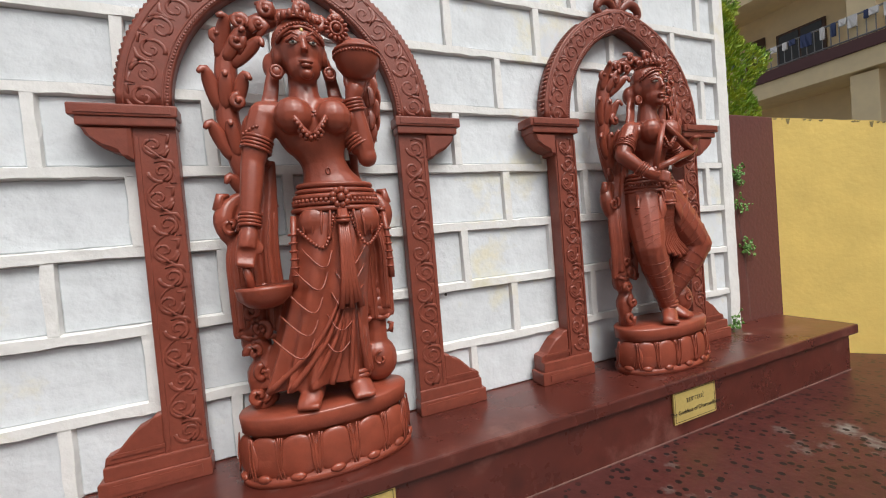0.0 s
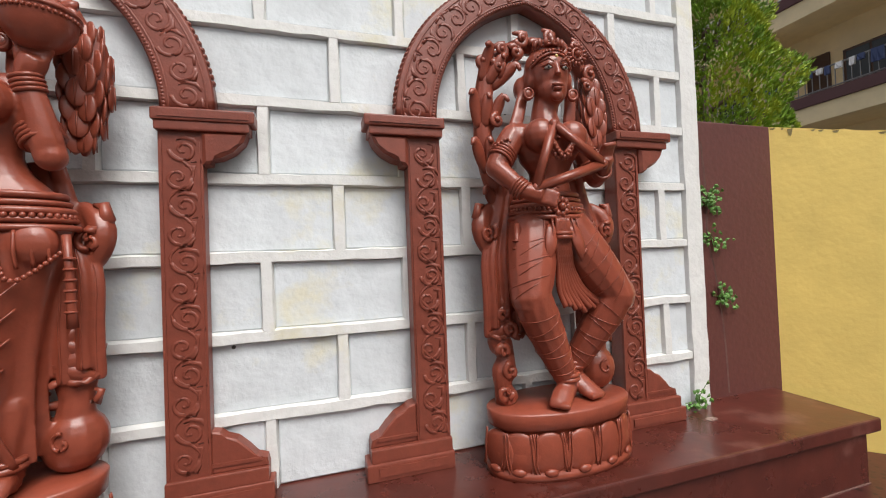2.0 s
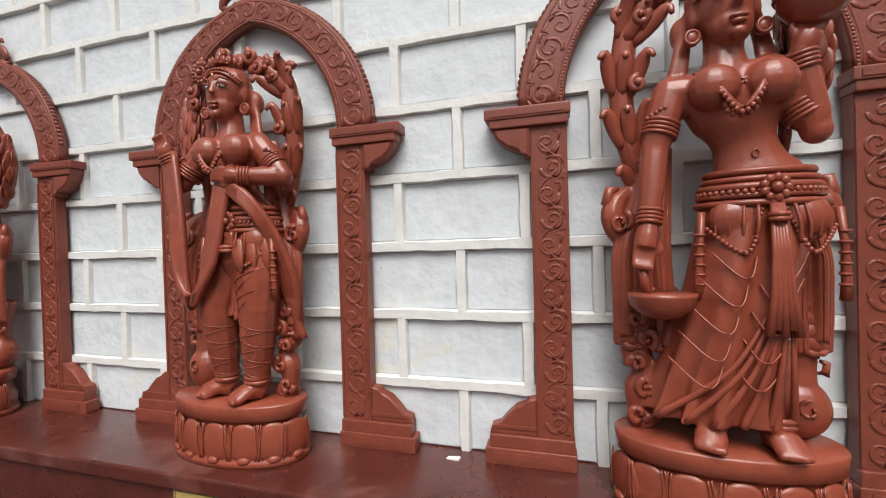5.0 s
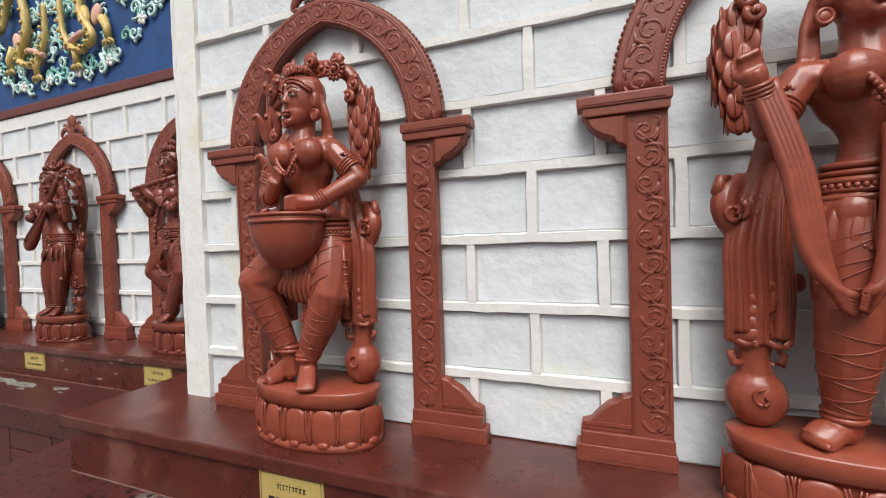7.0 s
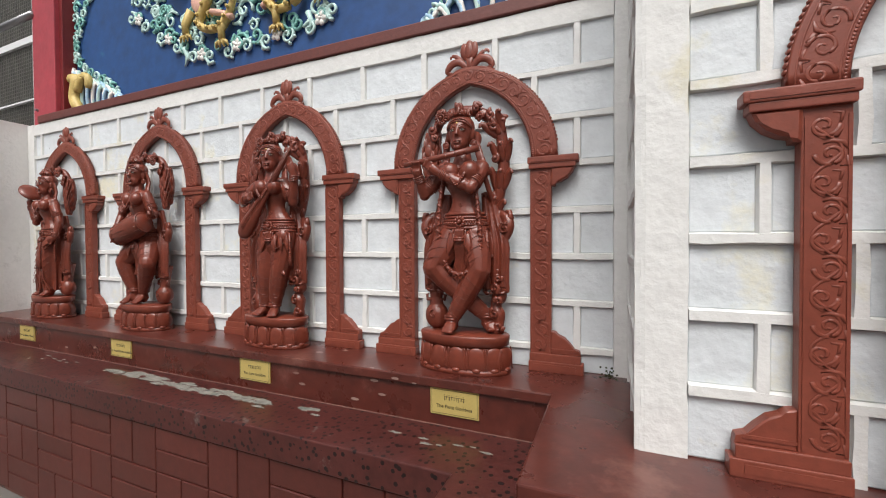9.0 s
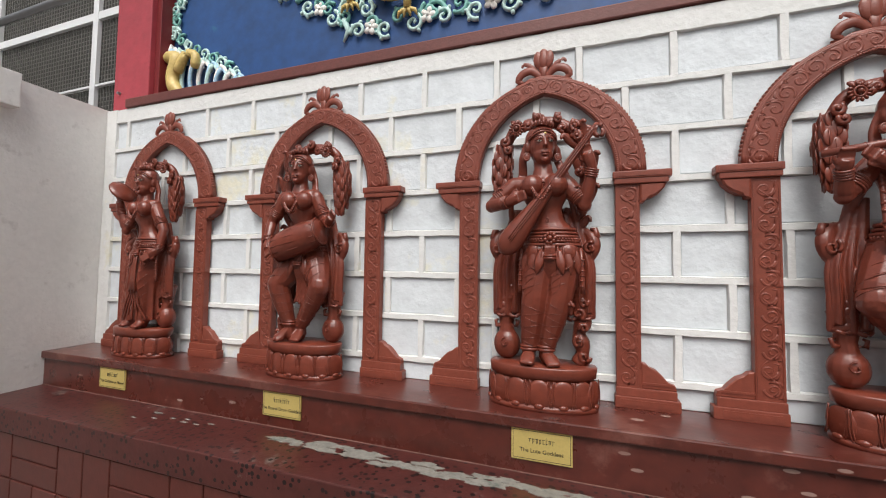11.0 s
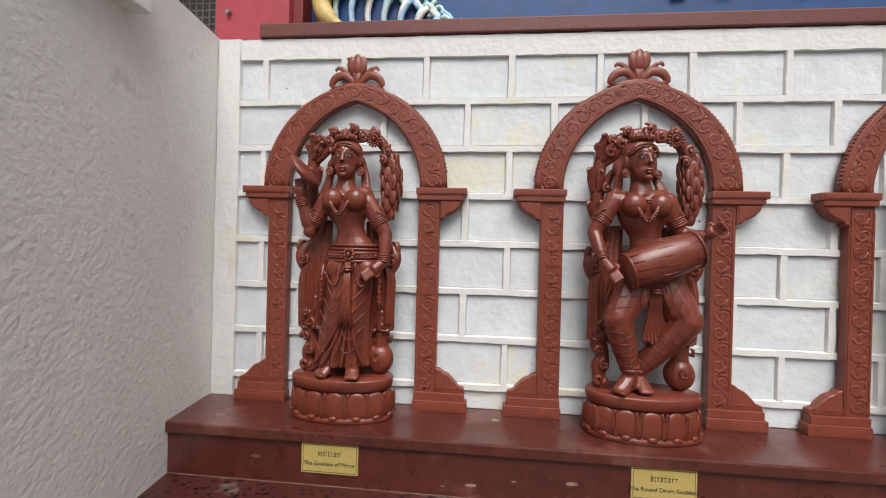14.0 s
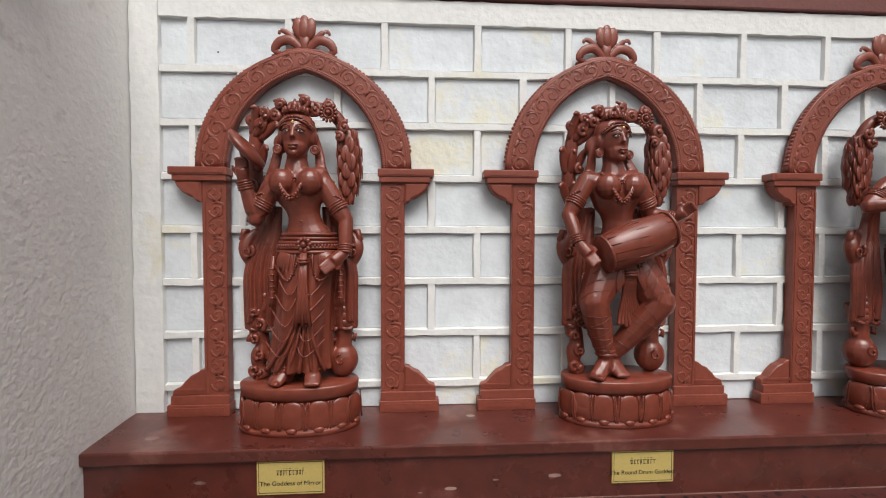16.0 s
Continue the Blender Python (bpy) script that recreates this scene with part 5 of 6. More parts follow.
def lute_extra(b, d, J):
    a, e = Vector((0.255, -0.205, 1.095)), Vector((-0.125, -0.24, 0.60))
    pts = [a.lerp(e, f) for f in (0, 0.1, 0.3, 0.5, 0.62, 0.74, 0.84, 0.92, 0.97, 1.0)]
    rr = [(0.012, 0.011), (0.013, 0.012), (0.016, 0.013), (0.022, 0.016), (0.029, 0.021), (0.040, 0.028), (0.049, 0.034), (0.050, 0.034), (0.037, 0.027), (0.014, 0.012)]
    d.tube([tuple(p) for p in pts], rr, 12, ref=(0.75, 0, -0.65))
    for s in (-0.006, 0, 0.006):
        d.tube([tuple(a.lerp(e, 0.05) + Vector((s, -0.016, -s))), tuple(a.lerp(e, 0.5) + Vector((s, -0.018, -s))), tuple(a.lerp(e, 0.9) + Vector((s, -0.036, -s)))], 0.0018, 4)
    d.tube([(x, -0.215, z) for x, z in spiral(0.265, 1.06, 0.03, 1.2, 1.0, 14)], 0.009, 6)


def drum_extra(b, d, J):
    a, e = Vector((-0.092, -0.245, 0.618)), Vector((0.172, -0.225, 0.708))
    pts = [a.lerp(e, f) for f in (0, 0.03, 0.2, 0.4, 0.6, 0.8, 0.97, 1.0)]
    d.tube([tuple(p) for p in pts], [0.058, 0.064, 0.071, 0.075, 0.075, 0.070, 0.062, 0.056], 26)
    ax = e - a
    for f in (0.03, 0.97):
        band(d, tuple(a.lerp(e, f)), ax, 0.064, 0.006, 1)
    for k in range(14):
        g0 = 2 * math.pi * k / 14
        u = Vector((0, 1, 0))
        w = ax.normalized().cross(u)
        p0 = a.lerp(e, 0.04) + (u * math.cos(g0) + w * math.sin(g0)) * 0.066
        p1 = a.lerp(e, 0.5) + (u * math.cos(g0 + 0.2) + w * math.sin(g0 + 0.2)) * 0.0765
        p2 = a.lerp(e, 0.96) + (u * math.cos(g0 + 0.4) + w * math.sin(g0 + 0.4)) * 0.064
        d.tube([tuple(p0), tuple(p1), tuple(p2)], 0.0022, 4)


def mirror_extra(b, d, J):
    m = pose(-0.180, -0.195, 0.975, 0, 48, 0)
    ax = (m.to_3x3() @ Vector((0, 0, 1))).normalized()
    c = Vector((-0.180, -0.195, 0.975))
    d.tube([tuple(c + ax * h) for h in (-0.016, -0.012, 0.0, 0.010, 0.018)], [0.028, 0.070, 0.082, 0.079, 0.040], 26, ref=(0, 1, 0))


def J_(**k):
    return k


STATUES = [
    ("statue playing a triangular harp with crossed legs", dict(side=1, face=-8, sway=0.01, apron=0.03, extra=triangle_extra, dx=0.0, joints=J_(
        head=(-0.005, 1.045, 0.155), neck=(-0.02, 0.928, 0.15), hip=(-0.02, 0.665, 0.135), sh_r=(-0.125, 0.878, 0.15), el_r=(-0.19, 0.79, 0.17), wr_r=(-0.135, 0.725, 0.22), ha_r=(-0.09, 0.71, 0.24),
        sh_l=(0.085, 0.878, 0.15), el_l=(0.15, 0.775, 0.14), wr_l=(0.13, 0.785, 0.20), ha_l=(0.125, 0.82, 0.225), kn_r=(-0.115, 0.455, 0.20), an_r=(0.005, 0.225, 0.165), to_r=(-0.055, 0.180, 0.225),
        kn_l=(0.165, 0.445, 0.19), an_l=(0.055, 0.245, 0.12), to_l=(0.085, 0.178, 0.19)))),
    ("statue raising a lidded bowl and lowering a ladle", dict(side=1, face=3, tilt=-3, sway=0.0, skirt=(-0.02, 0.135, 0.215), extra=bowls_extra, dx=0.055, joints=J_(
        head=(-0.045, 1.045, 0.155), neck=(-0.045, 0.938, 0.15), hip=(0.015, 0.655, 0.14), sh_r=(-0.15, 0.888, 0.15), el_r=(-0.185, 0.77, 0.16), wr_r=(-0.205, 0.615, 0.19), ha_r=(-0.215, 0.565, 0.20),
        sh_l=(0.055, 0.893, 0.15), el_l=(0.105, 0.785, 0.17), wr_l=(0.075, 0.93, 0.185), ha_l=(0.09, 0.965, 0.185), kn_r=(-0.05, 0.43, 0.17), an_r=(-0.09, 0.215, 0.175), to_r=(-0.11, 0.18, 0.235),
        kn_l=(0.07, 0.43, 0.17), an_l=(0.025, 0.215, 0.175), to_l=(0.03, 0.18, 0.24)))),
    ("statue holding a looped scarf in both hands", dict(side=-1, face=4, sway=0.0, extra=scarf_extra, dx=0.05, joints=J_(
        head=(-0.04, 1.03, 0.155), neck=(-0.035, 0.918, 0.15), hip=(0.0, 0.645, 0.135), sh_r=(-0.14, 0.873, 0.15), el_r=(-0.20, 0.785, 0.17), wr_r=(-0.225, 0.86, 0.20), ha_r=(-0.235, 0.89, 0.205),
        sh_l=(0.065, 0.878, 0.15), el_l=(0.15, 0.785, 0.16), wr_l=(0.045, 0.785, 0.215), ha_l=(0.01, 0.79, 0.225), kn_r=(-0.075, 0.43, 0.18), an_r=(-0.075, 0.215, 0.15), to_r=(-0.135, 0.178, 0.19),
        kn_l=(0.06, 0.42, 0.17), an_l=(0.04, 0.215, 0.16), to_l=(0.005, 0.178, 0.225)))),
    ("statue beating a bowl-shaped kettledrum at the waist", dict(side=1, face=-12, extra=kettledrum_extra, dx=0.02, joints=J_(
        head=(-0.015, 1.005, 0.155), neck=(-0.02, 0.91, 0.15), hip=(0.01, 0.6, 0.13), sh_r=(-0.108, 0.855, 0.15), el_r=(-0.168, 0.748, 0.15), wr_r=(-0.098, 0.722, 0.22), ha_r=(-0.06, 0.772, 0.235),
        sh_l=(0.095, 0.85, 0.15), el_l=(0.176, 0.768, 0.15), wr_l=(0.078, 0.7, 0.225), ha_l=(0.022, 0.702, 0.24), kn_r=(-0.175, 0.475, 0.21), an_r=(-0.095, 0.262, 0.16), to_r=(-0.158, 0.178, 0.195),
        kn_l=(0.085, 0.44, 0.19), an_l=(-0.018, 0.245, 0.17), to_l=(0.022, 0.18, 0.24)))),
    ("statue playing a long flute beneath a flowering branch", dict(side=-1, face=4, apron=0.0, extra=flute_extra, dx=0.0, joints=J_(
        head=(-0.005, 1.045, 0.155), neck=(0.005, 0.938, 0.15), hip=(0.01, 0.635, 0.135), sh_r=(-0.09, 0.893, 0.15), el_r=(-0.185, 0.785, 0.17), wr_r=(-0.20, 0.86, 0.21), ha_r=(-0.20, 0.895, 0.225),
        sh_l=(0.10, 0.888, 0.15), el_l=(0.065, 0.80, 0.215), wr_l=(-0.08, 0.865, 0.225), ha_l=(-0.125, 0.90, 0.23), kn_r=(-0.125, 0.455, 0.20), an_r=(0.11, 0.235, 0.10), to_r=(0.145, 0.185, 0.13),
        kn_l=(0.095, 0.45, 0.19), an_l=(-0.045, 0.225, 0.17), to_l=(-0.045, 0.18, 0.235)))),
    ("statue playing a long-necked lute held across the body", dict(side=-1, face=20, extra=lute_extra, dx=-0.03, joints=J_(
        head=(0.03, 1.04, 0.155), neck=(0.035, 0.933, 0.15), hip=(0.07, 0.64, 0.135), sh_r=(-0.085, 0.883, 0.15), el_r=(-0.185, 0.80, 0.165), wr_r=(-0.105, 0.805, 0.225), ha_r=(-0.06, 0.82, 0.235),
        sh_l=(0.135, 0.878, 0.15), el_l=(0.205, 0.79, 0.165), wr_l=(0.235, 0.925, 0.19), ha_l=(0.215, 0.985, 0.20), kn_r=(0.005, 0.43, 0.175), an_r=(-0.02, 0.22, 0.16), to_r=(-0.02, 0.18, 0.235),
        kn_l=(0.105, 0.435, 0.165), an_l=(0.05, 0.22, 0.155), to_l=(0.085, 0.178, 0.22)))),
    ("statue playing a round barrel drum slung at the waist", dict(side=1, face=12, extra=drum_extra, dx=-0.02, joints=J_(
        head=(-0.018, 1.03, 0.155), neck=(-0.015, 0.932, 0.15), hip=(0.03, 0.605, 0.13), sh_r=(-0.118, 0.885, 0.15), el_r=(-0.192, 0.76, 0.16), wr_r=(-0.172, 0.66, 0.215), ha_r=(-0.142, 0.617, 0.245),
        sh_l=(0.088, 0.882, 0.15), el_l=(0.145, 0.76, 0.14), wr_l=(0.205, 0.748, 0.2), ha_l=(0.232, 0.772, 0.22), kn_r=(-0.105, 0.445, 0.2), an_r=(-0.045, 0.25, 0.17), to_r=(-0.098, 0.18, 0.22),
        kn_l=(0.155, 0.442, 0.2), an_l=(-0.002, 0.24, 0.13), to_l=(0.012, 0.18, 0.2)))),
    ("statue raising a round mirror in one hand", dict(curl_l=0.0, side=1, face=2, sway=0.0, skirt=(0.0, 0.115, 0.21), extra=mirror_extra, dx=0.015, joints=J_(
        head=(-0.013, 1.03, 0.155), neck=(-0.015, 0.93, 0.15), hip=(0.025, 0.632, 0.135), sh_r=(-0.098, 0.868, 0.15), el_r=(-0.16, 0.742, 0.17), wr_r=(-0.193, 0.868, 0.19), ha_r=(-0.196, 0.912, 0.195),
        sh_l=(0.085, 0.862, 0.15), el_l=(0.165, 0.735, 0.155), wr_l=(0.165, 0.625, 0.185), ha_l=(0.125, 0.592, 0.215), kn_r=(-0.02, 0.43, 0.16), an_r=(-0.05, 0.215, 0.17), to_r=(-0.085, 0.18, 0.22),
        kn_l=(0.07, 0.43, 0.16), an_l=(0.045, 0.215, 0.17), to_l=(0.055, 0.18, 0.235)))),
]
for i, (what, spec) in enumerate(STATUES):
    x = (ARCH_A + ARCH_B)[i]
    st = new("statue", goddess(100 + i, spec, STATUE if i < 4 else STATUE_FAR))
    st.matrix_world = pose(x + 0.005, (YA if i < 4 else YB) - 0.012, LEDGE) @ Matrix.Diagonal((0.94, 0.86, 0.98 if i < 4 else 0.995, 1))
    tagged(st, ("red-oxide " if i < 4 else "dark red-oxide ") + what, "statue", "statues along the ledge")


# ---- name plaques ----
def lettering(words, size, mat, name="lettering"):
    cu = bpy.data.curves.new(name, "FONT")
    cu.body, cu.size, cu.align_x, cu.extrude = words, size, "CENTER", 0.0004
    tmp = new(name, cu)
    me = bpy.data.meshes.new_from_object(tmp.evaluated_get(bpy.context.evaluated_depsgraph_get()))
    bpy.data.objects.remove(tmp)
    me.materials.clear()
    me.materials.append(mat)
    return me


def plaque(x, y, words, seed):
    rnd = random.Random(seed)
    top = empty("name_plaque", pose(x, y, LEDGE - 0.098))
    w, h = 0.107, 0.056
    boxpart("plate", BRASS, top, -w, w, -0.005, 0.002, -h, h, 0.0015, "brass-coloured plate")
    g = Geo()
    for a, b, c, d in ((-w + .006, w - .006, h - .0075, h - .006), (-w + .006, w - .006, -h + .006, -h + .0075), (-w + .006, -w + .0075, -h + .006, h - .006), (w - .0075, w - .006, -h + .006, h - .006)):
        g.box(a, b, -0.0056, -0.004, c, d)
    part("border_line", g, INK, top)
    g = Geo()
    x0 = -0.045
    while x0 < 0.045:
        ww = rnd.uniform(0.006, 0.011)
        g.box(x0, x0 + ww, -0.0056, -0.004, 0.0215, 0.0235)
        g.box(x0 + ww * 0.25, x0 + ww * 0.45, -0.0056, -0.004, 0.006 + rnd.uniform(0, 0.006), 0.0225)
        if rnd.random() < 0.7:
            g.box(x0 + ww * 0.65, x0 + ww * 0.85, -0.0056, -0.004, 0.010, 0.0225)
        if rnd.random() < 0.5:
            g.box(x0 + ww * 0.2, x0 + ww * 0.9, -0.0056, -0.004, 0.009, 0.011)
        if rnd.random() < 0.4:
            g.tube([(x0 + ww * 0.2, -0.005, 0.028), (x0 + ww * 0.5, -0.005, 0.031), (x0 + ww * 0.8, -0.005, 0.028)], 0.0009, 4)
        x0 += ww + 0.0022
    part("script_line", g, INK, top)
    if words:
        t = part("lettering", lettering(words, 0.0205, INK), INK, top)
        t.matrix_basis = pose(0, -0.0056, -0.026, 90, 0, 0)
    else:
        g = Geo()
        x0 = -0.075
        while x0 < 0.07:
            ww = rnd.uniform(0.012, 0.035)
            g.box(x0, x0 + ww, -0.0056, -0.004, -0.025, -0.014)
            x0 += ww + 0.006
        part("lettering", g, INK, top)
    tagged(top, "yellow brass name plaque" + (" reading " + words if words else " with two lines of worn writing"), "plaque", "name plaques under the statues")


WORDS = ("The Goddess of Dharmadhatu", "", "", "", "The Flute Goddess", "The Lute Goddess", "The Round Drum Goddess", "The Goddess of Mirror")
for i, words in enumerate(WORDS):
    a = i < 4
    plaque((ARCH_A + ARCH_B)[i] + (-0.03 if i == 0 else 0.02), (EDGE_A if a else EDGE_B) + 0.0155, words, i)

g = Geo()
g.add([(-0.018, -0.006, 0.0), (0.017, -0.009, 0.0), (0.020, 0.005, 0.0), (-0.015, 0.008, 0.0), (-0.018, -0.006, 0.002), (0.017, -0.009, 0.005), (0.020, 0.005, 0.006), (-0.015, 0.008, 0.002)],
      [(3, 2, 1, 0), (4, 5, 6, 7), (0, 1, 5, 4), (1, 2, 6, 5), (2, 3, 7, 6), (3, 0, 4, 7)])
scrap = part("paper_scrap", g, OFFWHITE, None)
scrap.matrix_world = pose(-0.451, 1.166, LEDGE + 0.0005)
tagged(scrap, "small scrap of white paper lying on the maroon ledge", "litter")

# ---- side wall, beam, mural, pillars and mesh window at the far end ----
g = Geo()
prof = [(1.95, 2.625), (1.30, 2.615), (-3.2, 3.45), (-3.2, 0.0), (1.95, 0.0)]
SPLAY = 0.11
g.add([(XL - 0.16 + (YB - y) * SPLAY, y, z) for y, z in prof] + [(XL + (YB - y) * SPLAY, y, z) for y, z in prof], [(0, 1, 2, 3, 4), (9, 8, 7, 6, 5)] + [(k, (k + 1) % 5, 5 + (k + 1) % 5, 5 + k) for k in range(5)])
side = part("wall_side", g, GREYWALL, None)
tagged(side, "grey roughcast side wall with a sloping top", "wall", kind="structure")
boxpart("coping_block", GREYWALL, side, XL - 0.17 + 0.09, XL + 0.035 + 0.09, 0.35, 1.32, 2.43, 2.63, 0.006, "grey coping block on the wall")
beam = boxpart("trim_beam", BEAM, None, XL + 0.2, XS, YB - 0.012, YB + 0.3, 2.613, 2.675, 0.006)
tagged(beam, "brown-red painted ledge beam above the white wall", "beam", kind="structure")
XP = -7.50
mural = empty("mural_panel", pose(0, 2.03, 0))
tagged(mural, "blue wall panel with painted relief scrolls and dragons", "mural")
boxpart("panel", BLUE, mural, XP, -3.30, 0, 0.12, 2.55, 5.2, 0.003)
rs = random.Random(7)


def swirl(tint, x, z, r, start, sign, th, y=-0.012, turns=1.3):
    """One plaster scroll of the relief, a part of its own."""
    n = 24
    g = Geo()
    g.tube([(a, y - 0.012 * k / n, b) for k, (a, b) in enumerate(spiral(x, z, r, start, turns, n, sign, 0.12))], [(th * (1 - 0.5 * k / n), th * 0.9 * (1 - 0.4 * k / n)) for k in range(n + 1)], 7, ref=(0, 1, 0))
    for q in (0.9, 0.45):
        a = start + sign * q * 2.2
        g.ball((x + r * 1.05 * math.cos(a), y, z + r * 1.05 * math.sin(a)), (r * 0.30, 0.014, r * 0.22), (0, -math.degrees(a), 0), 8, 6)
    part("scroll", g, TINT[tint], mural, smooth=True)


pale, teal, white, blu = "pale", "teal", "white", "blue"
TINT = {"pale": CREAMTEAL, "teal": TEAL, "white": OFFWHITE, "blue": PALEBLUE}
mid = -5.33
for i in range(150):
    f = rs.random()
    side_x = rs.uniform(-1.28, 1.28)
    low = 2.93 + 0.42 * max(0, abs(side_x) - 0.55) / 0.75 + 0.05 * math.sin(side_x * 9)
    z = low + 0.05 + f * (0.95 - 0.3 * abs(side_x))
    r = rs.uniform(0.045, 0.078)
    swirl(pale if i % 3 else teal, mid + side_x, z, r, rs.uniform(0, 6.28), rs.choice((-1, 1)), rs.uniform(0.010, 0.015))
n = 30
for i in range(n):
    sx = -1.3 + 2.6 * i / (n - 1)
    low = 2.92 + 0.46 * max(0, abs(sx) - 0.55) / 0.75 + (0.055 * (i % 2))
    swirl((pale, teal)[i % 2], mid + sx, low, 0.052, math.pi / 2 + i, 1 if i % 2 else -1, 0.014)
    if i % 4 == 1:
        flower = Geo()
        for k in range(5):
            a = k * 1.2566
            flower.ball((mid + sx + 0.026 * math.cos(a), -0.02, low - 0.03 + 0.026 * math.sin(a)), (0.024, 0.012, 0.018), (0, -math.degrees(a), 0), 8, 5)
        flower.ball((mid + sx, -0.026, low - 0.03), 0.012, seg=8, rings=5)
        part("blossom", flower, OFFWHITE, mural, smooth=True)
for x, z in ((-6.01, 2.93), (-4.85, 2.93)):
    tip = Geo()
    tip.tube([(x, -0.012, z + 0.10), (x + 0.03, -0.012, z + 0.03), (x, -0.012, z - 0.035)], [0.02, 0.016, 0.006], 8)
    part("scroll_tip", tip, CREAMTEAL, mural, smooth=True)
for s in (-1, 1):
    gold, pink = Geo(), Geo()
    spine = curve([(mid + s * 0.95, -0.03, 3.62), (mid + s * 0.72, -0.05, 3.42), (mid + s * 0.60, -0.055, 3.62), (mid + s * 0.42, -0.06, 3.66), (mid + s * 0.34, -0.06, 3.36), (mid + s * 0.46, -0.055, 3.14), (mid + s * 0.26, -0.05, 3.08), (mid + s * 0.12, -0.055, 3.24), (mid + s * 0.1, -0.06, 3.5)], 60)
    gold.tube(spine, [0.015 + 0.014 * math.sin(math.pi * min(1, k / 58)) for k in range(len(spine))], 10)
    for k in range(3, len(spine) - 3, 2):
        p = spine[k]
        gold.ball((p[0], p[1] - 0.032, p[2]), (0.014, 0.012, 0.014), seg=6, rings=4)
    for lx, lz in ((0.62, 3.10), (0.25, 2.99), (0.40, 3.22)):
        gold.tube([(mid + s * (lx - 0.06), -0.04, lz + 0.16), (mid + s * lx, -0.05, lz + 0.07), (mid + s * lx, -0.045, lz)], [0.034, 0.026, 0.022], 8)
        for k in range(4):
            gold.tube([(mid + s * lx, -0.045, lz), (mid + s * lx + (k - 1.5) * 0.032, -0.05, lz - 0.018), (mid + s * lx + (k - 1.5) * 0.04, -0.045, lz - 0.048)], [0.014, 0.012, 0.005], 6)
    pink.ball((mid + s * 0.50, -0.045, 3.30), (0.05, 0.022, 0.075), (0, 20 * s, 0))
    pink.tube(curve([(mid + s * 0.34, -0.05, 3.20), (mid + s * 0.22, -0.055, 3.16), (mid + s * 0.14, -0.05, 3.12)], 8), 0.022, 8)
    dragon = part("dragon", gold, GOLD, mural, "ochre gold dragon", smooth=True)
    part("flame", pink, PINK, dragon, "pink flame", smooth=True)
for s, xe in ((1, XP), (-1, -3.32)):
    for i in range(11):
        f = i / 10
        for k in range(2):
            z = 2.69 + 0.055 * k
            top_h = 0.40 * (1 - f) ** 0.9
            pts = [(xe + s * (0.02 + 0.84 * f), -0.012, 2.675), (xe + s * (0.01 + 0.80 * f), -0.03, 2.675 + top_h * 0.55 + 0.02 * k), (xe + s * (0.06 + 0.80 * f), -0.03, 2.70 + top_h + 0.02 * k), (xe + s * (0.13 + 0.78 * f), -0.02, 2.675 + top_h * 0.8)]
            wave = Geo()
            wave.tube(curve(pts, 9), 0.014, 6)
            part("wave", wave, TINT[(blu, white, pale)[(i + k) % 3]], mural, smooth=True)
        if f < 0.9:
            swirl((pale, teal)[i % 2], xe + s * (0.06 + 0.76 * f), 2.74 + 0.46 * (1 - f), 0.045, i, s, 0.012)
    for i in range(7):
        swirl((pale, teal)[i % 2], xe + s * (0.06 + 0.03 * (i % 2)), 3.22 + 0.085 * i, 0.05, i * 1.3, s, 0.013)
        swirl((teal, pale)[i % 2], xe + s * (0.06 + 0.045 * i), 3.36 + 0.07 * i, 0.045, i * 1.1, -s, 0.012)
    gold = Geo()
    fish = curve([(xe + s * 0.03, -0.045, 3.02), (xe + s * 0.14, -0.05, 3.00), (xe + s * 0.11, -0.05, 2.86), (xe + s * 0.17, -0.055, 2.76), (xe + s * 0.32, -0.05, 2.70)], 20)
    gold.tube(fish, [0.03, 0.036] + [0.046] * 13 + [0.036, 0.03, 0.026, 0.02, 0.015, 0.01][:max(0, len(fish) - 15)], 10)
    gold.tube(curve([(xe + s * 0.16, -0.055, 2.90), (xe + s * 0.24, -0.06, 3.01), (xe + s * 0.33, -0.06, 2.99), (xe + s * 0.33, -0.06, 2.90)], 10), [0.034, 0.032, 0.03, 0.03, 0.028, 0.028, 0.028, 0.03, 0.03, 0.022], 8)
    part("sea_creature", gold, GOLD, mural, "ochre gold sea creature", smooth=True)


def pillar(x0, x1):
    top = empty("wall_pillar", pose(0, 0, 0))
    boxpart("shaft", PILLAR, top, x0, x1, YB + 0.075, 2.3, 2.612, 5.2, 0.006)
    boxpart("edge_strip", DARKRED, top, x1 + 0.0005, x1 + 0.05, YB + 0.11, 2.1, 2.676, 5.2, 0.003)
    g = Geo()
    g.tube([(x0 + 0.07, YB + 0.078, 2.775), (x0 + 0.07, YB + 0.055, 2.775)], [0.012, 0.010], 10)
    part("bolt", g, STEEL, top, "rusty bolt")
    tagged(top, "crimson painted pillar beside the blue mural", "pillar")
    return top


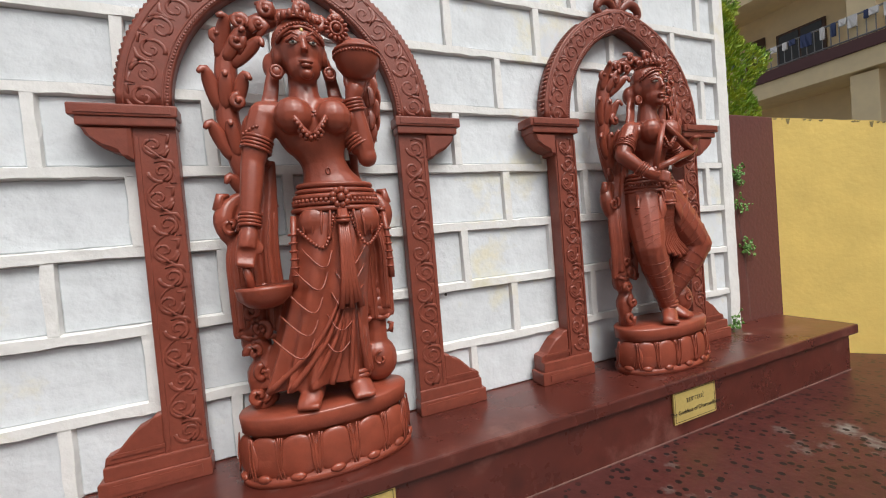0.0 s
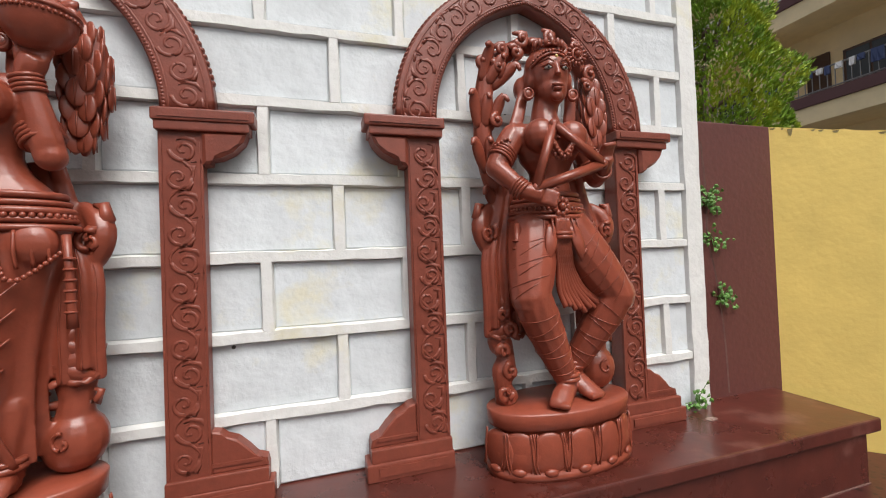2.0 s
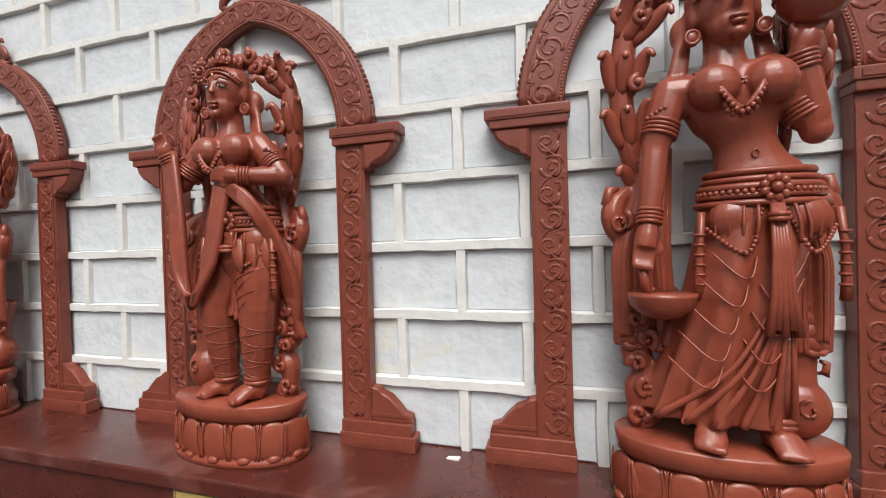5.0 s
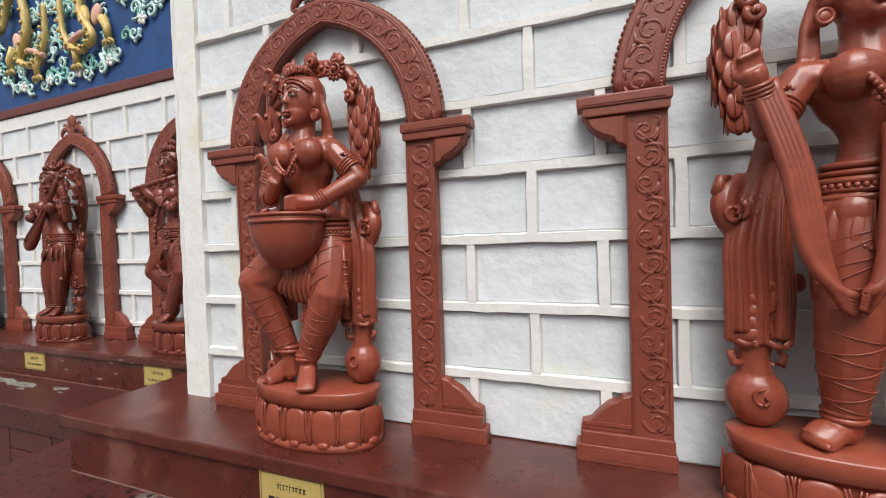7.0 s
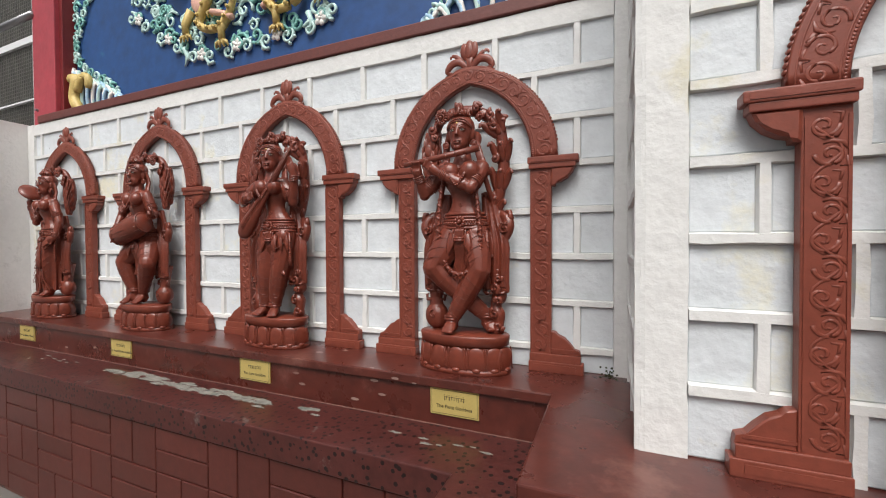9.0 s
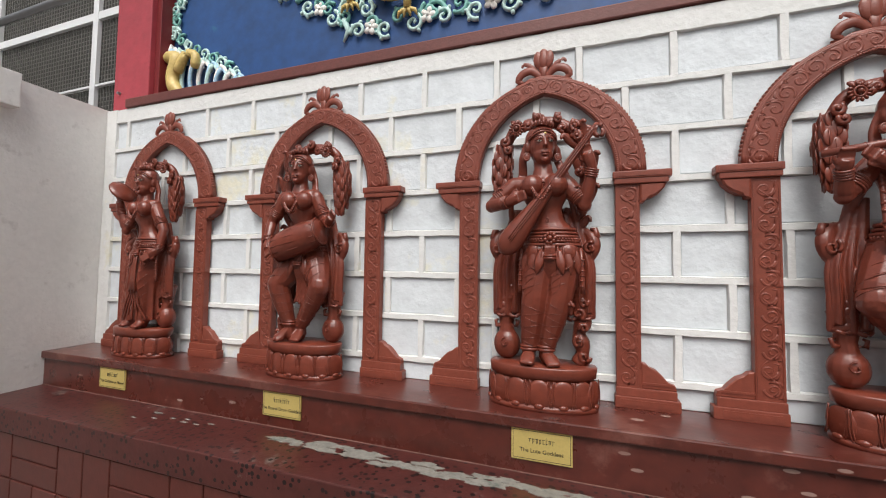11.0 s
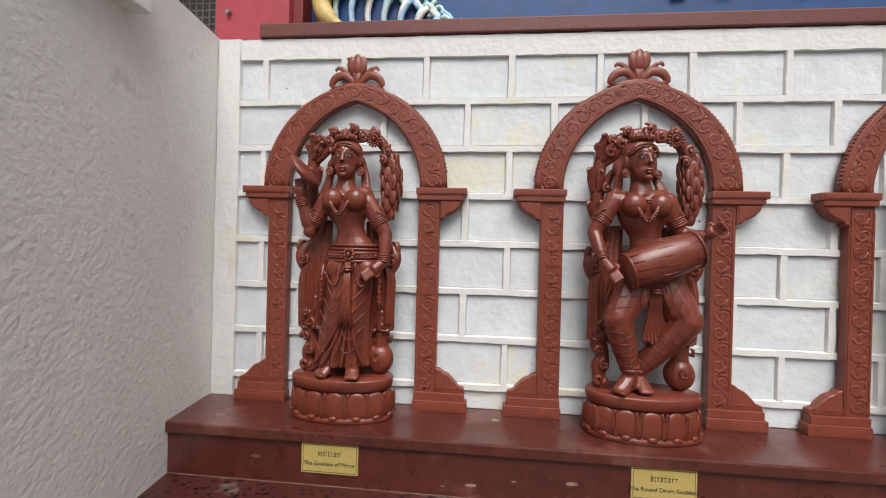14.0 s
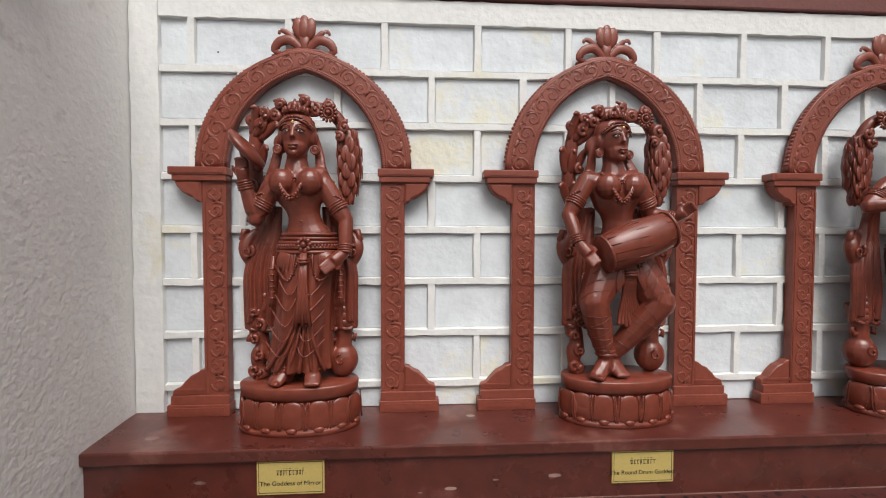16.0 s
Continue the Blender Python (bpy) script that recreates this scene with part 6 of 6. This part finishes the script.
pillar(-7.87, -7.51)
pillar(-3.28, -2.95)
pipe = Geo()
pipe.tube([(-7.84, YB + 0.07, 3.63), (-8.6, YB + 0.04, 3.60), (-12.0, YB + 0.04, 3.56)], 0.028, 12)
pipe = part("handrail_pipe", pipe, STEEL, None, smooth=True)
tagged(pipe, "dull steel pipe rail fixed to the crimson pillar", "pipe")
win = empty("mesh_window", pose(0, 2.35, 0))
tagged(win, "white-framed window covered with grey wire mesh", "window")
# dark sheet behind the mesh, painting in the unlit depth of the room
boxpart("shade_backing", DARK, win, -13.0, -7.86, 0.25, 0.3, 2.4, 5.4, 0.002)
wire = Geo()
k = -13.0
while k < -7.9:
    wire.box(k, k + 0.006, 0.02, 0.026, 2.5, 5.2)
    k += 0.042
z = 2.5
while z < 5.2:
    wire.box(-13.0, -7.86, 0.027, 0.031, z, z + 0.006)
    z += 0.042
part("wire_mesh", wire, MESHM, win)
for x, w in ((-8.98, 0.075), (-8.13, 0.03), (-10.6, 0.05), (-12.2, 0.05)):
    boxpart("mullion", WHITEMETAL, win, x, x + w, -0.02, 0.018, 2.45, 5.3, 0.003)
for z, h in ((2.47, 0.03), (3.18, 0.022), (3.82, 0.075), (4.6, 0.03)):
    boxpart("transom", WHITEMETAL, win, -13.0, -7.87, -0.016, 0.016, z, z + h, 0.003)
mass = boxpart("building_behind", OFFWHITE, None, -13.0, XR - 0.3, 2.75, 6.0, 0, 5.6, 0.01)
tagged(mass, "plain building mass behind the white walls", "building", kind="structure")

# added block, never in view: cuts low sky fill and reflections on the statues
opposite = boxpart("unseen_sky_blocker", GREYWALL, None, -16.0, 9.0, -7.5, -6.5, 0, 4.2, 0.02)
tagged(opposite, "plain grey building across the yard", "building", kind="structure")

# ---- right end: maroon pier, yellow wall, steps, house, tree ----
mp = boxpart("wall_maroon", MAROONWALL, None, XR - 0.02, 2.485, YA + 0.035, YA + 0.3, 0.75, 2.036, 0.006)
tagged(mp, "maroon painted wall end with a vertical crack and sprouting weeds", "wall", kind="structure")
yw = new("wall_yellow")
tagged(yw, "yellow painted boundary wall with stained top", "wall", kind="structure")
g = Geo()
n = 14
verts, faces = [], []
rnd = random.Random(3)
for i in range(n + 1):
    f = i / n
    x, y = 2.474 + 0.315 * f, 1.247 - 0.315 * f
    top_z = 2.034 - 0.10 * f + rnd.uniform(-0.002, 0.002) - (0.01 if i == n else 0)
    verts += [(x, y, 0.4), (x, y, top_z), (x + 0.12, y + 0.12, top_z + 0.006), (x + 0.12, y + 0.12, 0.4)]
for i in range(n):
    for k in range(4):
        faces.append((i * 4 + k, i * 4 + (k + 1) % 4, i * 4 + 4 + (k + 1) % 4, i * 4 + 4 + k))
faces += [(0, 1, 2, 3), (n * 4 + 3, n * 4 + 2, n * 4 + 1, n * 4)]
g.add(verts, faces)
part("wall_panel", g, YELLOW, yw)
g = Geo()
for i in range(12):
    f = rnd.random()
    x, y, w, h = 2.474 + 0.315 * f, 1.247 - 0.315 * f, rnd.uniform(0.003, 0.008), (rnd.uniform(0.004, 0.010) if i > 1 else 0.03)
    zt = 2.030 - 0.10 * f
    g.add([(x - w - 0.0012, y + w - 0.0012, zt), (x + w - 0.0012, y - w - 0.0012, zt), (x + 0.3 * w - 0.0012, y - 0.3 * w - 0.0012, zt - h), (x - 0.5 * w - 0.0012, y + 0.5 * w - 0.0012, zt - h * 0.8)], [(0, 1, 2, 3)])
part("mould_streak", g, MOULD, yw, "dark mould streaks")
yf = boxpart("wall_yellow_far", YELLOW, None, 3.3, 9.0, 2.3, 2.5, 0, 2.0, 0.01)
tagged(yf, "far yellow wall beside the steps", "wall", kind="structure")
stair = empty("garden_steps")
tagged(stair, "maroon painted steps climbing beside the yellow wall", "steps")
for i in range(5):
    boxpart("step", LEDGE_M, stair, 3.62 + 0.28 * i, 6.0, 1.5, 2.29, 0.0 if i == 0 else 0.45 + 0.17 * i, 0.62 + 0.17 * i - 0.001, 0.008)
boxpart("dark_lintel", MOSS, yf, 3.4, 9.0, 2.24, 2.3, 1.86, 2.06, 0.01)


def sprig(name, at, count, spread, size, mat, label, seed, hang=0.3):
    rnd = random.Random(seed)
    g = Geo()
    for i in range(count):
        a = rnd.uniform(0, 6.28)
        p = Vector(at) + Vector((rnd.gauss(0, spread), -abs(rnd.gauss(0, spread * 0.5)), rnd.gauss(0, spread) - hang * spread))
        u = Vector((math.cos(a), rnd.uniform(-0.4, 0.1), math.sin(a))).normalized() * size * rnd.uniform(0.6, 1.2)
        v = u.cross(Vector((rnd.uniform(-.4, .4), 1, rnd.uniform(-.4, .4)))).normalized() * size * 0.45
        bend = Vector((0, -size * 0.2, 0))
        g.add([p, p + u * 0.5 + v + bend, p + u, p + u * 0.5 - v + bend, p + u * 0.5 + bend * 2], [(0, 1, 4), (1, 2, 4), (2, 3, 4), (3, 0, 4)])
        if i % 3 == 0:
            g.tube([tuple(at), tuple(p)], 0.0012, 4)
    ob = part(name, g, mat, None)
    tagged(ob, label, "plant")
    return ob


for i, (x, z, n) in enumerate(((2.14, 1.745, 46), (2.15, 1.60, 22), (2.19, 1.385, 36))):
    sprig("weed", (x, YA + 0.033, z), n, 0.026, 0.022, IVY, "small green weed growing from a crack in the maroon wall", 20 + i)
sprig("weed", (1.99, YA - 0.01, LEDGE + 0.025), 30, 0.022, 0.022, IVY, "small green weed at the foot of the white wall", 31, -0.3)
crack = Geo()
crack.tube(curve([(2.12, YA + 0.0355, 1.96), (2.135, YA + 0.0355, 1.75), (2.13, YA + 0.0355, 1.62), (2.165, YA + 0.0355, 1.45), (2.19, YA + 0.0355, 1.25), (2.20, YA + 0.0355, 1.03)], 20), 0.004, 4)
part("crack", crack, JOINT, mp)
sprig("moss_tuft", (-3.10, YB - 0.02, LEDGE + 0.006), 24, 0.022, 0.012, MOSS, "dark moss in the corner of the ledge", 33, -0.2)

house = empty("apartment_house", pose(0, 0, 0))
tagged(house, "cream apartment house with balconies and plum-coloured bands", "house")
XH = 13.0
boxpart("rear_wall", HOUSE, house, XH + 1.4, XH + 6, -8, 15, 0, 14, 0.01)
for z in (2.1, 4.95, 7.75, 10.5):
    boxpart("balcony_slab", HOUSE, house, XH, XH + 1.4, -8, 15, z - 0.32, z + 0.12, 0.01)
    boxpart("plum_band", HOUSEBAND, house, XH - 0.06, XH + 0.1, -8, 15, z + 0.121, z + 0.40, 0.01)
    for y in (-6.0, -2.5, 1.2, 4.75, 8.25, 11.9):
        boxpart("column", HOUSE, house, XH + 0.11, XH + 0.5, y - 0.25, y + 0.25, z + 0.122, z + 2.47, 0.01)
    for y in (2.2, 5.9, 9.4):
        w = boxpart("house_window", WOOD, house, XH + 1.33, XH + 1.399, y, y + 1.15, z + 0.75, z + 1.72, 0.01, "dark wood-framed window")
        boxpart("pane", GLASSM, w, XH + 1.315, XH + 1.329, y + 0.07, y + 0.55, z + 0.82, z + 1.65, 0.004)
        boxpart("pane", GLASSM, w, XH + 1.315, XH + 1.329, y + 0.60, y + 1.08, z + 0.82, z + 1.65, 0.004)
        boxpart("house_door", WOOD, house, XH + 1.34, XH + 1.398, y + 1.45, y + 2.0, z + 0.13, z + 1.85, 0.01, "dark wooden balcony door")
    rail = Geo()
    for h in (0.46, 0.98):
        rail.tube([(XH + 0.04, -8, z + h), (XH + 0.04, 15, z + h)], 0.022, 6)
    y = -8.0
    while y < 15:
        rail.tube([(XH + 0.04, y, z + 0.40), (XH + 0.04, y, z + 0.98)], 0.012, 5)
        y += 0.16
    part("balcony_rail", rail, WHITEMETAL if z > 7 else STEEL, house, "metal balcony railing")
rnd = random.Random(5)
for i in range(22):
    y = 4.0 + 4.4 * i / 22 + rnd.uniform(-0.05, 0.05)
    g = Geo()
    w, h = rnd.uniform(0.06, 0.17), rnd.uniform(0.14, 0.32)
    top_z = 5.94
    xs = XH + 0.0 + rnd.uniform(-0.03, 0.0)
    g.add([(xs, y, top_z), (xs, y + w, top_z), (xs - 0.03, y + w * 0.95, top_z - h), (xs - 0.01, y + w * 0.5, top_z - h * 1.04), (xs - 0.03, y + w * 0.05, top_z - h), (xs + 0.06, y, top_z - 0.02), (xs + 0.06, y + w, top_z - 0.02), (xs + 0.05, y + w * 0.95, top_z - h), (xs + 0.05, y + w * 0.05, top_z - h)],
          [(0, 1, 2, 3, 4), (5, 8, 7, 6), (0, 5, 6, 1), (1, 6, 7, 2), (4, 8, 5, 0), (2, 7, 8, 4, 3)])
    ob = part("laundry", g, CLOTHS[rnd.choice((0, 0, 0, 1, 1, 2) if i % 7 == 0 else (0, 1, 1))], None)
    tagged(ob, "washing hung over the balcony rail to dry", "laundry", "laundry on the balcony")


def conifer(at, height, radius, seed, name="cypress_tree", base=0.9, count=5200, leafy=0.075):
    rnd = random.Random(seed)
    top = empty(name, pose(*at))
    g = Geo()
    g.tube([(0, 0, 0), (0.03, 0, height * 0.3), (0, 0.02, height * 0.75)], [0.11, 0.085, 0.03], 10)
    for i in range(10):
        z = base + (height - base) * i / 11
        a = i * 2.4
        g.tube([(0, 0, z), (radius * 0.5 * math.cos(a), radius * 0.5 * math.sin(a), z + 0.22)], [0.03, 0.01], 6)
    part("trunk", g, BARK, top, smooth=True)
    lobes = [(rnd.uniform(0, 6.28), rnd.uniform(0.05, 0.95), rnd.uniform(0.10, 0.22)) for _ in range(34)]
    verts, faces = [], []
    for i in range(count):
        f = rnd.random()
        prof = math.sin(math.pi * min(1, (f * 0.93 + 0.12))) ** 0.62
        a = rnd.uniform(0, 6.28)
        r = radius * prof * (0.74 + 0.24 * rnd.random() ** 0.4)
        for la, lf, lr in lobes:
            da = (a - la + math.pi) % (2 * math.pi) - math.pi
            q = (da / 0.42) ** 2 + ((f - lf) / 0.085) ** 2
            if q < 1:
                r += radius * lr * (1 - q)
        z = base + (height - base) * f
        p = Vector((r * math.cos(a), r * math.sin(a), z))
        out = Vector((math.cos(a), math.sin(a), 0.75 + rnd.uniform(-0.5, 0.5))).normalized()
        for s in range(3):
            d = (out + Vector((rnd.uniform(-.7, .7), rnd.uniform(-.7, .7), rnd.uniform(-.3, .7)))).normalized()
            w = d.cross(Vector((rnd.uniform(-1, 1), rnd.uniform(-1, 1), rnd.uniform(-1, 1)))).normalized()
            ln, wd = leafy * rnd.uniform(0.7, 1.4), leafy * 0.20
            k = len(verts)
            verts += [tuple(p - d * ln * 0.3), tuple(p + d * ln * 0.4 + w * wd), tuple(p + d * ln), tuple(p + d * ln * 0.35 - w * wd)]
            faces.append((k, k + 1, k + 2, k + 3))
    me = bpy.data.meshes.new("crown")
    me.from_pydata(verts, [], faces)
    me.materials.append(LEAF)
    part("crown", me, LEAF, top)
    return top


tree = conifer((4.68, 3.25, 0), 4.6, 0.64, 4, base=1.6, count=15000, leafy=0.045)
tagged(tree, "dense bright green cypress behind the maroon wall", "tree")
bush = conifer((9.2, 5.2, 0), 3.15, 1.15, 9, "shrub", base=1.5, count=2600, leafy=0.12)
tagged(bush, "dark green shrub in front of the apartment house", "shrub")

# ---- basket-weave bricks on the bench wall ----
def brick_mesh(w, h):
    me = bevelled(-w / 2, w / 2, -0.007, 0.010, -h / 2, h / 2, 0.003, 1)
    me.materials.append(TILE_M)
    return me


MW, MH = 0.372, 0.222
FLAT, UPRIGHT = brick_mesh(MW - 0.007, MH / 2 - 0.007), brick_mesh(MW / 2 - 0.007, MH - 0.007)


def brick_face(x0, x1, start, y):
    """Pairs of upright bricks and pairs of flat bricks in turn, from start to both sides."""
    c0 = math.floor((x0 - start) / MW)
    c1 = math.ceil((x1 - start) / MW)
    for row in range(3):
        for c in range(c0, c1):
            cx = start + (c + 0.5) * MW
            cz = BENCH - 0.125 - (row + 0.5) * MH
            for k in (-1, 1):
                if (row + c) % 2:
                    if cx - MW / 2 > x0 and cx + MW / 2 < x1:
                        b = part("brick", FLAT, TILE_M, base)
                        b.matrix_basis = pose(cx, y, cz + k * MH / 4)
                elif x0 < cx + k * MW / 4 - MW / 4 and cx + k * MW / 4 + MW / 4 < x1:
                    b = part("brick", UPRIGHT, TILE_M, base)
                    b.matrix_basis = pose(cx + k * MW / 4, y, cz)


brick_face(XL + 0.01, XBE - 0.01, -5.145 + MW, BEN_B + 0.022)
